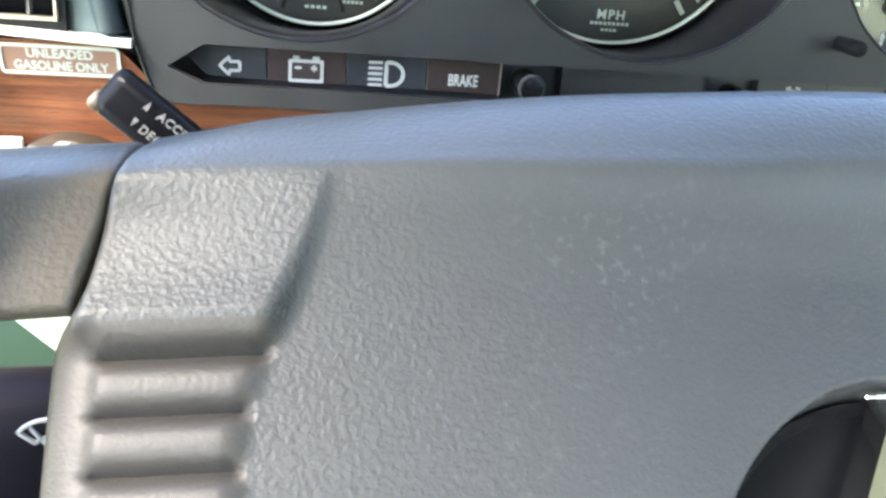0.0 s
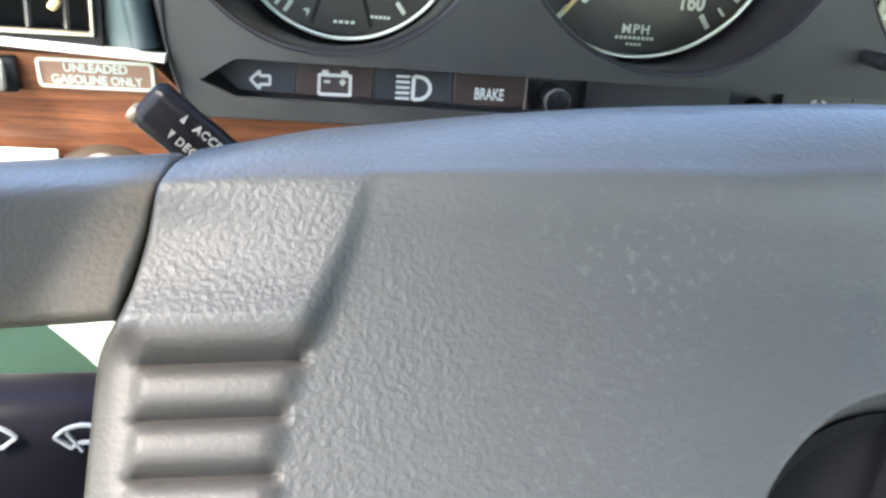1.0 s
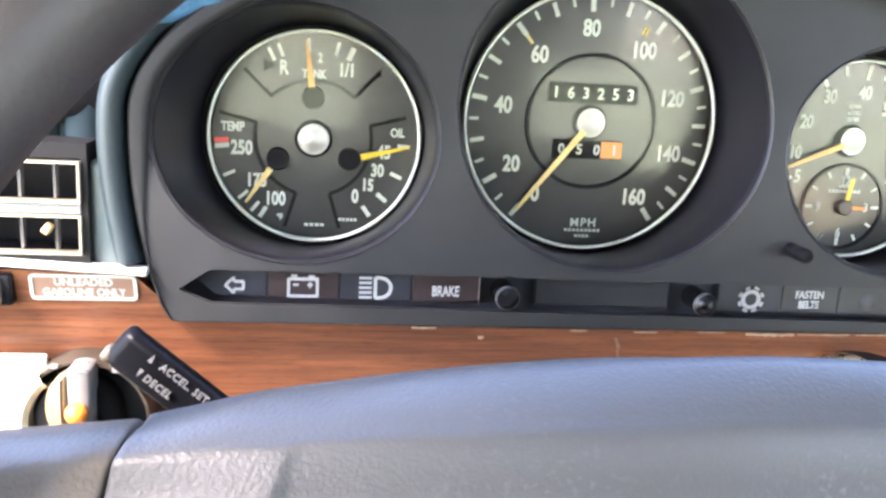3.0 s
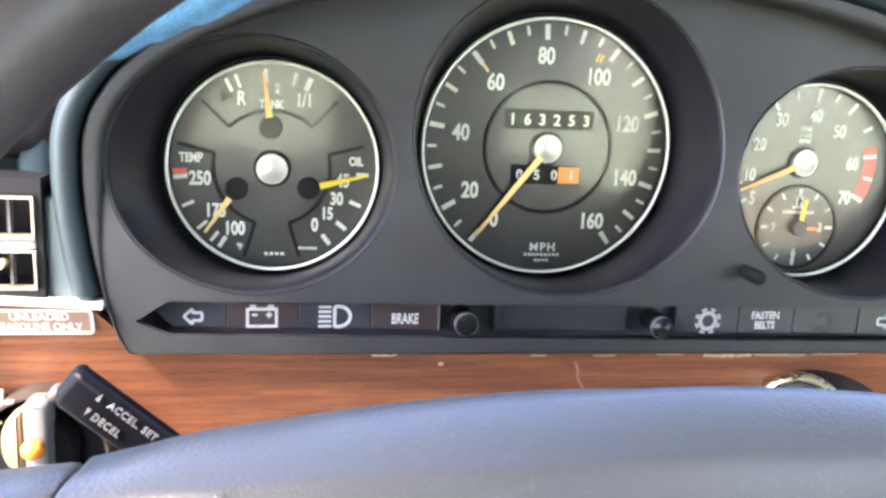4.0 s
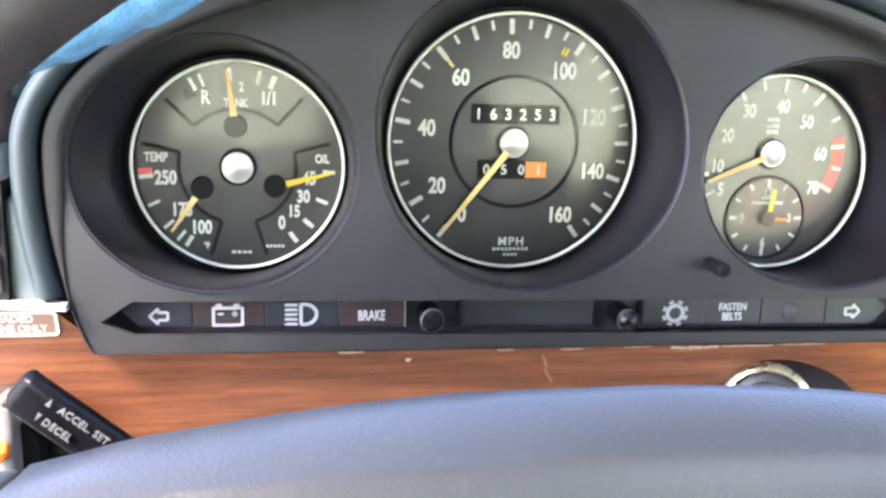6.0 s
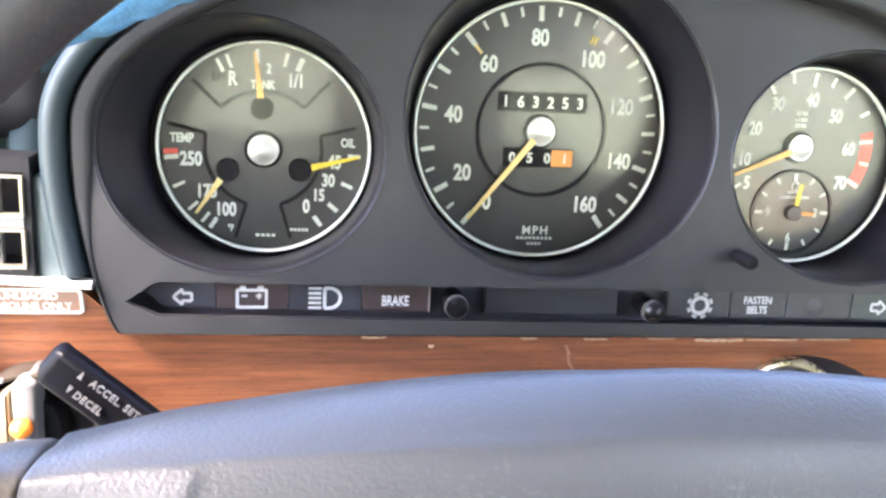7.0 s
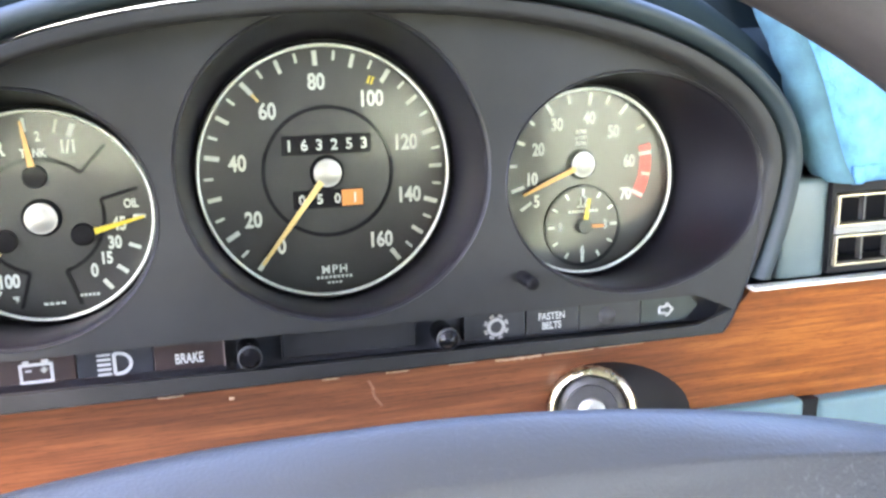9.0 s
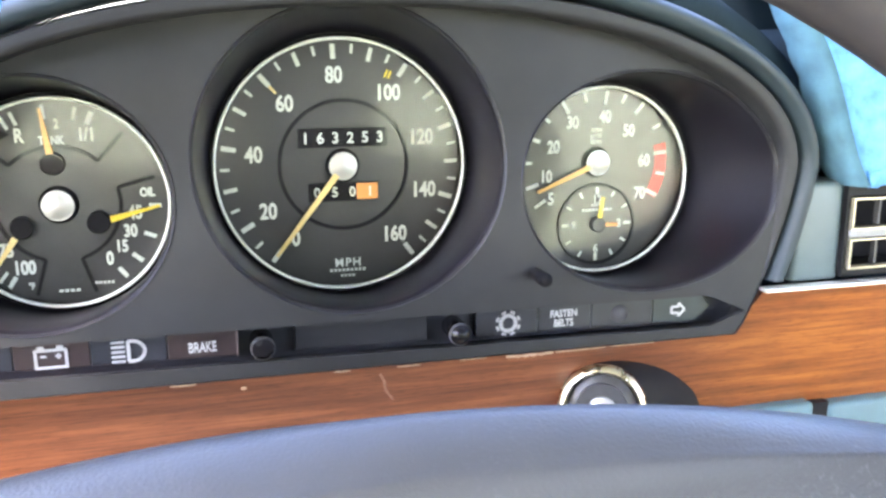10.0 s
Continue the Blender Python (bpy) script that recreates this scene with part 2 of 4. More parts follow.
BLACKMATT = mat("matt black plastic", (0.007, 0.007, 0.008), 0.6, spec=0.2, vary=0.2)
LENS = mat("smoked grey lamp lens", (0.027, 0.029, 0.034), 0.35, spec=0.35, vary=0.12, vary_size=0.01)
LENSRED = mat("smoked brown-red lamp lens", (0.037, 0.027, 0.026), 0.35, spec=0.35, vary=0.12, vary_size=0.01)
LENSGREEN = mat("smoked green lamp lens", (0.028, 0.038, 0.038), 0.35, spec=0.35, vary=0.12, vary_size=0.01)
BLANK = mat("smoked blank panel", (0.021, 0.022, 0.024), 0.4, spec=0.35, vary=0.15, vary_size=0.01)
PALEEDGE = mat("pale cut plastic edge", (0.17, 0.14, 0.13), 0.5, vary=0.2, vary_size=0.003)
LAMPORANGE = mat("orange pilot lamp", (0.90, 0.24, 0.03), 0.25, vary=0.1, vary_size=0.004)
LEVERTEXT = mat("grey lever lettering", (0.15, 0.15, 0.145), 0.6, vary=0.3, vary_size=0.002)
SLAT = mat("dull grey slat", (0.055, 0.055, 0.053), 0.5, vary=0.1)
STRIP = mat("bright worn chrome trim", (0.92, 0.90, 0.85), 0.38, metal=0.55, vary=0.06)
SHELL = mat("dark tan cloth", (0.20, 0.17, 0.14), 0.85, vary=0.2)
LINING = mat("grey added roof sheet", (0.17, 0.165, 0.155), 0.9, vary=0.1)
MIDLENS = mat("flat grey lens", (0.060, 0.058, 0.060), 0.6, spec=0.3, vary=0.1)
VENTFRAME = mat("thin worn chrome", (0.46, 0.43, 0.33), 0.35, metal=0.7, vary=0.1)
BARREL = mat("worn grey lock barrel", (0.045, 0.045, 0.046), 0.4, vary=0.25, vary_size=0.004)
MIDBAR = mat("grey vent bar", (0.20, 0.20, 0.195), 0.45, vary=0.1)
DULLBLACK = mat("dull black plastic", (0.006, 0.006, 0.007), 0.7, spec=0.12, vary=0.2)
LEVER = mat("black lever plastic", (0.004, 0.004, 0.005), 0.30, spec=0.06, vary=0.2)
# Dashboard vinyl for the knee pads, with the sun on them put into the colour
KNEELIT = mat("sunlit blue-green vinyl", (0.075, 0.145, 0.160), 0.45, grain=0.25, grain_size=0.0012, vary=0.12)
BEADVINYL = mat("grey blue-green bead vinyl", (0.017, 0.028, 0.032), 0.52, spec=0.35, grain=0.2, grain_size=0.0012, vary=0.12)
# Shaded copy of the dashboard vinyl; the shade is in its colour
DASHSHADE = mat("shaded blue-green vinyl", (0.014, 0.024, 0.029), 0.75, spec=0.06, grain=0.25, grain_size=0.0012, vary=0.12)
PRINT = mat("grey-white lamp print", (0.42, 0.425, 0.42), 0.6, vary=0.06)
WORNPRINT = mat("worn lamp print", (0.33, 0.325, 0.315), 0.6, vary=0.1)
DIMPRINT = mat("worn grey print", (0.15, 0.16, 0.17), 0.6, vary=0.1)
AMBER = mat("amber needle paint", (0.66, 0.37, 0.09), 0.5, vary=0.06)
TANEDGE = mat("tan plastic", (0.085, 0.068, 0.045), 0.5, vary=0.35, vary_size=0.002)
STALK = mat("blue-black plastic", (0.004, 0.004, 0.006), 0.36, spec=0.035, vary=0.2)
GREEN = mat("dark green trim", (0.013, 0.036, 0.022), 0.6, vary=0.15)
SUNPATCH = mat("sunlit cream-green trim", (0.26, 0.34, 0.25), 0.6, vary=0.08)
GROUND = mat("grey-green reflecting ground", (0.37, 0.43, 0.25), 0.9, vary=0.25, vary_size=1.5)
CARPET = mat("dark brown carpet", (0.11, 0.10, 0.085), 0.95, grain=0.5, grain_size=0.004)
CLOTH = mat("tan panel for warm bounce", (0.48, 0.38, 0.26), 0.6, grain=0.4, grain_size=0.003)
GLASS = glass_mat("clear gauge glass", 0.06)


# ---- building helpers ----
def thing(name, at, label, category, group="", kind=""):
    ob = new(name)
    ob.empty_display_size = 0.02
    ob.matrix_basis = pose(*at)
    return tagged(ob, label, category, group, kind)


def part(name, bm, material, parent=None, label="", smooth=False):
    """One mesh object out of bm (in world metres), under a thing or a part."""
    bmesh.ops.recalc_face_normals(bm, faces=bm.faces[:])
    me = bpy.data.meshes.new(name)
    bm.to_mesh(me)
    bm.free()
    me.materials.append(material)
    if smooth:
        for p in me.polygons:
            p.use_smooth = True
    ob = new(name, me)
    if parent is not None:
        ob.parent = parent
        up = parent
        m = Matrix.Identity(4)
        while up is not None:
            m = up.matrix_basis @ m if up.parent is None else up.matrix_parent_inverse @ up.matrix_basis @ m
            up = up.parent
        ob.matrix_parent_inverse = m.inverted()
    if label:
        ob["label"] = label
    return ob


def sharp(ob, degrees=35):
    """Smooth shading that keeps edges sharper than that."""
    me = ob.data
    bm = bmesh.new()
    bm.from_mesh(me)
    for f in bm.faces:
        f.smooth = True
    for e in bm.edges:
        if len(e.link_faces) == 2 and e.calc_face_angle(0) > radians(degrees):
            e.smooth = False
    bm.to_mesh(me)
    bm.free()
    return ob


def circle_pts(cx, cz, rx, rz=None, n=64, a0=0.0, a1=360.0):
    """Points clockwise from the top, in the plane of the dials."""
    rz = rx if rz is None else rz
    full = abs(a1 - a0) > 359.9
    steps = n if full else n + 1
    return [(cx + rx * math.sin(radians(a0 + (a1 - a0) * i / n)), cz + rz * math.cos(radians(a0 + (a1 - a0) * i / n))) for i in range(steps)]


def prism(poly, y0, y1, bevel=0.0, segs=2, bm=None):
    """A flat shape in the x-z plane, from y0 (front) to y1 (back)."""
    bm = bm or bmesh.new()
    a = [bm.verts.new((x, y0, z)) for x, z in poly]
    b = [bm.verts.new((x, y1, z)) for x, z in poly]
    front = bm.faces.new(a)
    bm.faces.new(b[::-1])
    n = len(poly)
    for i in range(n):
        bm.faces.new((a[i], b[i], b[(i + 1) % n], a[(i + 1) % n]))
    if bevel:
        bmesh.ops.bevel(bm, geom=list(front.edges), offset=bevel, segments=segs, affect="EDGES", profile=0.5)
    return bm


def plate(outer, holes, y0, y1):
    """A plate with holes."""
    bm = bmesh.new()
    edges = []
    for loop in [outer, *holes]:
        vs = [bm.verts.new((x, y0, z)) for x, z in loop]
        for i in range(len(vs)):
            edges.append(bm.edges.new((vs[i], vs[(i + 1) % len(vs)])))
    bmesh.ops.triangle_fill(bm, use_beauty=True, edges=edges)
    got = bmesh.ops.extrude_face_region(bm, geom=bm.faces[:])
    bmesh.ops.translate(bm, vec=(0, y1 - y0, 0), verts=[v for v in got["geom"] if isinstance(v, bmesh.types.BMVert)])
    return bm


def loft(loops, closed=True, caps=(False, False), bm=None):
    """A skin over loops of points of equal number."""
    bm = bm or bmesh.new()
    rows = [[bm.verts.new(p) for p in loop] for loop in loops]
    n = len(rows[0])
    for a, b in zip(rows, rows[1:]):
        for i in range(n if closed else n - 1):
            bm.faces.new((a[i], a[(i + 1) % n], b[(i + 1) % n], b[i]))
    if caps[0]:
        bm.faces.new(rows[0])
    if caps[1]:
        bm.faces.new(rows[-1][::-1])
    return bm


def lathe(profile, cx, cz, n=48, a0=0.0, a1=360.0, bm=None):
    """Turns (radius, y) pairs about an axis along y."""
    full = abs(a1 - a0) > 359.9
    bm = bm or bmesh.new()
    loops = []
    for r, y in profile:
        loops.append([(x, y, z) for x, z in circle_pts(cx, cz, max(r, 1e-5), n=n, a0=a0, a1=a1)])
    return loft(loops, closed=full, bm=bm)


def turned(profile, m, n=40):
    """Turns (radius, height) pairs about z, then moves the result by m."""
    loops = [[m @ Vector((max(r, 1e-5) * math.cos(2 * math.pi * i / n), max(r, 1e-5) * math.sin(2 * math.pi * i / n), h)) for i in range(n)] for r, h in profile]
    return loft(loops)


def sweep(path, section, up=Vector((0, 0, 1)), closed=False, caps=True):
    """A section of (side, up) pairs carried along a path."""
    pts = [Vector(p) for p in path]
    loops = []
    for i, p in enumerate(pts):
        a = pts[i - 1] if (i or closed) else p
        b = pts[(i + 1) % len(pts)] if (i + 1 < len(pts) or closed) else p
        t = (b - a).normalized()
        s = t.cross(up).normalized()
        u = s.cross(t).normalized()
        loops.append([p + s * q[0] + u * q[1] for q in section])
    if closed:
        loops.append(loops[0])
    bm = loft(loops, caps=(caps and not closed, caps and not closed))
    if closed:
        bmesh.ops.remove_doubles(bm, verts=bm.verts[:], dist=1e-6)
    return bm


def round_section(r, r2=None, n=12):
    return [(r * math.cos(2 * math.pi * i / n), (r2 or r) * math.sin(2 * math.pi * i / n)) for i in range(n)]


def box(x0, x1, y0, y1, z0, z1, bevel=0.0, segs=2, bm=None):
    own = bmesh.new()
    bmesh.ops.create_cube(own, size=1.0)
    for v in own.verts:
        v.co = Vector(((x0 + x1) / 2 + v.co.x * (x1 - x0), (y0 + y1) / 2 + v.co.y * (y1 - y0), (z0 + z1) / 2 + v.co.z * (z1 - z0)))
    if bevel:
        bmesh.ops.bevel(own, geom=own.edges[:], offset=bevel, segments=segs, affect="EDGES", profile=0.5)
    if bm is None:
        return own
    me = bpy.data.meshes.new("tmp")
    own.to_mesh(me)
    own.free()
    bm.from_mesh(me)
    bpy.data.meshes.remove(me)
    return bm


def stroke(a, b, w0, w1, y0, y1, bm=None):
    """A bar in the plane of the dials from a to b, w0 and w1 wide at its ends."""
    a, b = Vector(a), Vector(b)
    t = (b - a).normalized()
    s = Vector((-t.y, t.x))
    poly = [a + s * w0 / 2, b + s * w1 / 2, b - s * w1 / 2, a - s * w0 / 2]
    return prism([(p.x, p.y) for p in poly], y0, y1, bm=bm)


def polar(c, r, deg):
    return (c[0] + r * math.sin(radians(deg)), c[1] + r * math.cos(radians(deg)))


def lettering(name, text, height, m, material, parent, squeeze=0.8, bold=0.0, depth=0.0002, spacing=1.0, label=""):
    """Raised writing, centred, in the x-y plane of m."""
    cu = bpy.data.curves.new("letters", "FONT")
    cu.body = text
    cu.size = height / 0.70
    cu.align_x, cu.align_y = "CENTER", "CENTER"
    cu.offset = bold
    cu.space_character = spacing
    cu.space_line = 0.8
    cu.extrude = depth
    cu.resolution_u = 4
    tmp = new("letters", cu)
    dg = bpy.context.evaluated_depsgraph_get()
    me = bpy.data.meshes.new_from_object(tmp.evaluated_get(dg))
    bpy.data.objects.remove(tmp)
    bpy.data.curves.remove(cu)
    bm = bmesh.new()
    bm.from_mesh(me)
    bpy.data.meshes.remove(me)
    ys = [v.co.y for v in bm.verts]
    mid = (max(ys) + min(ys)) / 2
    for v in bm.verts:
        v.co = m @ Vector((v.co.x * squeeze, v.co.y - mid, v.co.z))
    return part(name, bm, material, parent, label)


def facing(x, z, y, roll=0.0):
    """A plane in front of the dials at (x, y, z), its writing facing the driver."""
    return pose(x, y, z, 90, 0, 0) @ pose(0, 0, 0, 0, 0, -roll)


# ---- instrument cluster ----
FRONT = -0.048           # front face of the cluster
MID = 0.0075


def arch(off=0.0, z_floor=-0.078, n=72, round_off=True):
    """The cluster's outline, clockwise from its lower left corner, grown by off."""
    pts = []
    low = []
    for i in range(13):
        z = z_floor * (1 - i / 12)
        k = z / -0.078
        low.append((MID - 0.006 * k, 0.1935 - 0.0185 * max(k, 0.0) ** 1.7 + off, z))
    corner = []
    if round_off:
        c, h, z = low[0]
        corner = [(c, h - 0.0028 * (1 - math.sin(radians(a))), z + 0.0028 * (1 - math.cos(radians(a)))) for a in (0, 22, 45, 68)]
    low = corner + [q for q in low if not round_off or q[2] > low[0][2] + 0.0027]
    for c, h, z in low[:-1]:
        pts.append((c - h, z))
    for i in range(n + 1):
        a = math.pi * i / n
        cs, sn = math.cos(a), math.sin(a)
        u = math.copysign(abs(cs) ** (2 / 2.2), cs)
        pts.append((MID - u * (0.1935 + off), (0.077 + off) * abs(sn) ** 1.0))
    for c, h, z in low[-2::-1]:
        pts.append((c + h, z))
    return [(x, z + 0.0022 * max(0.0, -z - 0.060) / 0.018 * (0.17 - x) / 0.34) for x, z in pts]


cluster = thing("instrument_cluster", (0.0, -0.03, -0.078), "charcoal plastic instrument cluster with three round gauges set in the dashboard", "instrument cluster")
L_OPEN = ((-0.1255, -0.0040), 0.0524, 0.0474)
S_OPEN = ((-0.0020, 0.0095), 0.0632, 0.0618)
R_OPEN = ((0.1308, -0.0052), 0.0618, 0.0480)
slot = [(-0.1690, -0.0633), (-0.157, -0.0553), (0.159, -0.0583), (0.179, -0.0670), (0.160, -0.0735), (-0.157, -0.0688)]
holes = [circle_pts(*c, rx, rz, n=72) for c, rx, rz in (L_OPEN, S_OPEN, R_OPEN)] + [slot]
def set_back(z):
    """The panel steps back under the hood towards its top."""
    k = min(1.0, max(0.0, (z + 0.03) / 0.085))
    return 0.014 * k * k * (3 - 2 * k)


def band(z):
    """How far the hood's rim has formed at height z."""
    k = min(1.0, max(0.0, (z + 0.060) / 0.055))
    return k * k * (3 - 2 * k)


def rim_loop(inset, y, lift=0.0):
    """The outline drawn in by inset where the hood's rim has formed, and by a little below it."""
    o, i = arch(0.0), arch(-0.010)
    loop = []
    for (x, z), (X, Z) in zip(o, i):
        f = (inset * band(z) + min(inset, 0.0012) * (1 - band(z))) / 0.010
        px, pz = x + (X - x) * f, z + (Z - z) * f
        loop.append((px, y + lift * band(z), pz))
    return loop


inner = [(x, z) for x, _, z in rim_loop(0.0076, 0.0)]
bm = plate(inner, holes, FRONT + 0.0012, FRONT + 0.0040)
for v in bm.verts:
    v.co.y += set_back(v.co.z)
bezel = sharp(part("bezel", bm, BEZEL, cluster), 30)
lip_loops = [rim_loop(0.0078, FRONT + 0.0016, 0.0180), rim_loop(0.0076, FRONT + 0.0010, 0.0010), rim_loop(0.0066, FRONT + 0.0006, -0.0006), rim_loop(0.0050, FRONT + 0.0002, -0.0008), rim_loop(0.0014, FRONT + 0.0002, -0.0006), rim_loop(0.0003, FRONT + 0.0012, 0.0), rim_loop(0.0, FRONT + 0.0035, 0.0), rim_loop(0.0, -0.024, 0.0)]
sharp(part("bezel_lip", loft(lip_loops), BEZEL, cluster), 50)

GAUGES = {"L": ((-0.1200, -0.0100), 0.0440), "S": ((-0.0008, 0.0016), 0.0560), "R": ((0.1262, -0.0102), 0.0450)}
for key, (c, rx, rz) in (("L", L_OPEN), ("S", S_OPEN), ("R", R_OPEN)):
    (gx, gz), gr = GAUGES[key]
    loops = []
    for k, (grow, y) in enumerate(((0.0014, FRONT + 0.0014), (0.0009, FRONT + 0.0007), (0.0, FRONT + 0.0016), (-0.0006, FRONT + 0.0050))):
        loops.append([(x, y + set_back(z), z) for x, z in circle_pts(*c, rx + grow, rz + grow, n=72)])
    for f in (0.35, 0.7, 1.0):
        y = FRONT + 0.006 + (0.0015 - FRONT - 0.006) * f
        loops.append([(x * (1 - f) + X * f, y + set_back(z) * (1 - f), z * (1 - f) + Z * f) for (x, z), (X, Z) in zip(circle_pts(*c, rx - 0.0006, rz - 0.0006, n=72), circle_pts(gx, gz, gr + 0.0022, n=72))])
    sharp(part("gauge_funnel", loft(loops), FUNNEL, cluster), 50)


def at_pane(c):
    """Where the middle of a gauge's pane lies, forward of its dial."""
    return (c[0] + 0.012 * (-0.075 - c[0]), c[1] + 0.012 * (0.043 - c[1]))


def dial_ring(c, r, parent, a0=0.0, a1=360.0):
    """The white ring, which stands forward of the dial on a black wall."""
    c, r = at_pane(c), r * 0.988
    part("dial_wall", lathe([(r + 0.0004, 0.0), (r + 0.0004, -0.0040)], *c, n=96), DIALDARK, parent, "black wall between dial and ring", True)
    return part("dial_ring", lathe([(r - 0.0007, -0.0036), (r - 0.0007, -0.0046), (r - 0.0003, -0.0052), (r + 0.0003, -0.0052), (r + 0.0007, -0.0046), (r + 0.0007, -0.0030)], *c, n=96, a0=a0, a1=a1), RINGWHITE, parent, "white dial ring", True)


def tick(parent, c, deg, r0, r1, w, material=WHITE):
    return part("tick", stroke(polar(c, r0, deg), polar(c, r1, deg), w, w, -0.0004, 0.0004), material, parent)


def needle(parent, pivot, tip, w0, w1, material, y=-0.0030, start=0.0, label=""):
    p, q = Vector(pivot), Vector(tip)
    a = p + (q - p).normalized() * start
    bm = stroke(a, q, w0, w1, y - 0.0006, y + 0.0003)
    return part("needle", bm, material, parent, label)


def hub(parent, c, r, h=0.0037, material=HUB, label="domed brushed metal hub"):
    prof = [(r + 0.0014, 0.0), (r + 0.0014, -0.0008), (r + 0.0004, -0.0016), (r + 0.0002, -h + 0.0002), (r * 0.9, -h + 0.0012)]
    sharp(part("hub_collar", lathe(prof, *c, n=40), DIALDARK, parent, "black collar under the hub"), 45)
    prof = [(r, -h + 0.0006), (r, -h + 0.0005), (r * 0.93, -h + 0.0006), (r * 0.6, -h - 0.0004), (r * 0.25, -h - 0.0008), (0, -h - 0.0009)]
    return sharp(part("hub", lathe(prof, *c, n=40), material, parent, label), 45)


def gauge(name, key, label):
    c, r = GAUGES[key]
    g = part(name, lathe([(0, 0.0), (r * 0.5, 0.0), (r - 0.0002, 0.0), (r - 0.0002, 0.003)], *c, n=96), DIAL, cluster, label)
    part("dial_surround", lathe([(r - 0.0004, 0.0006), (r + 0.0034, 0.0006), (r + 0.0034, 0.003)], *c, n=96), DIALDARK, g, "black surround of the dial")
    return g, c, r


def dial_text(parent, text, x, z, h, squeeze=0.78, bold=0.00032, material=WHITE, spacing=1.0, name="numeral"):
    return lettering(name, text, h, facing(x, z, -0.0003), material, parent, squeeze, bold * h / 0.008, spacing=spacing)


# speedometer
speedo, SC, SR = gauge("speedometer", "S", "round dark speedometer dial in miles per hour")
dial_ring(SC, SR, speedo)
SF = (-0.0013, 0.0020)


def mph_angle(v):
    return float(np.interp(v, (0, 20, 40, 60, 80, 100, 120, 140, 160), (-142.5, -121.5, -80, -41, -3.3, 34, 71, 108, 143)))


for v in range(0, 161, 10):
    if v != 10:
        tick(speedo, SF, mph_angle(v), 0.0468 if v % 20 == 0 else 0.0472, 0.0532, 0.0021 if v % 20 == 0 else 0.0018)
part("tick", stroke(polar(SF, 0.0425, -41), polar(SF, 0.0468, -41), 0.0011, 0.0013, -0.0004, 0.0004), YELLOW, speedo, "yellowed end of a tick")
for v in [10] + list(range(25, 160, 10)):
    tick(speedo, SF, mph_angle(v), 0.0492, 0.0532, 0.0012)
for v, x, z in ((0, -0.0232, -0.0300), (20, -0.0348, -0.0172), (40, -0.0400, 0.0080), (60, -0.0258, 0.0300), (80, -0.0040, 0.0420), (100, 0.0200, 0.0340), (120, 0.0350, 0.0140), (140, 0.0360, -0.0102), (160, 0.0220, -0.0302)):
    dial_text(speedo, str(v), x, z, 0.0068)
dial_text(speedo, "MPH", 0.0, -0.0426, 0.0038, 1.0, 0.00012, spacing=1.22, name="lettering")
for x0, x1, z, h in ((-0.0085, 0.0085, -0.0468, 0.0012), (-0.0035, 0.0035, -0.0493, 0.0010)):
    n = 9 if h > 0.0011 else 4
    for i in range(n):
        a = x0 + (x1 - x0) * (i + 0.12) / n
        part("print_bar", prism([(a, z), (a, z + h), (a + (x1 - x0) * 0.62 / n, z + h), (a + (x1 - x0) * 0.62 / n, z)], -0.0004, 0.0004), WHITE, speedo)
part("inner_circle", lathe([(0.0279, 0.0002), (0.0279, -0.0005), (0.0296, -0.0005), (0.0296, 0.0002)], -0.0005, 0.0022, n=72), DULLBLACK, speedo)


def counter(parent, x0, x1, z0, z1, digits, h, last=None):
    w = part("counter_window", prism([(x0, z0), (x0, z1), (x1, z1), (x1, z0)], -0.0006, 0.0006), DIALDARK, parent, "black number wheels")
    n = len(digits)
    step = (x1 - x0) / n
    for i, d in enumerate(digits):
        cx = x0 + step * (i + 0.5)
        if last and i == n - 1:
            part("number_wheel", prism([(cx - step * 0.75, z0 + 0.0006), (cx - step * 0.75, z1 - 0.0006), (cx + step * 0.45, z1 - 0.0006), (cx + step * 0.45, z0 + 0.0006)], -0.0010, 0.0), last, w, "orange tenths wheel")
        lettering("digit", d, h, facing(cx, (z0 + z1) / 2, -0.0011), WHITE, w, 0.95, 0.00012)


counter(speedo, -0.0208, 0.0192, 0.0102, 0.0188, "163253", 0.0047)
counter(speedo, -0.0170, 0.0148, -0.0140, -0.0056, "0501", 0.0043, ORANGE)
needle(speedo, SF, polar(SF, 0.0500, -142.0), 0.0028, 0.0014, YELLOW, start=0.003, label="pale yellow tapered needle")
hub(speedo, SF, 0.0063)
# Yellow glints near the 100, painted as two short strokes
part("glint_mark", stroke((0.0186, 0.0405), (0.0200, 0.0438), 0.0008, 0.0008, -0.0004, 0.0004), BRIGHTYELLOW, speedo)
part("glint_mark", stroke((0.0202, 0.0400), (0.0216, 0.0433), 0.0008, 0.0008, -0.0004, 0.0004), BRIGHTYELLOW, speedo)

for x in (-0.0012, 0.0068):
    part("scuff", stroke((x - 0.0014, -0.0585), (x + 0.0014, -0.0587), 0.0007, 0.0004, -0.0060, -0.0052), MIDLENS, speedo, "small pale scuff")

# combined fuel, temperature and oil gauge
trio, LC, LR = gauge("fuel_gauge", "L", "round dark gauge for fuel, temperature and oil pressure")
dial_ring(LC, LR, trio)
LF = (-0.1203, -0.0100)


def panel_line(parent, pts, w=0.0016):
    bm = bmesh.new()
    for a, b in zip(pts, pts[1:]):
        stroke(a, b, w, w, -0.0005, 0.0003, bm=bm)
    return part("dividing_line", bm, DIALDARK, parent)


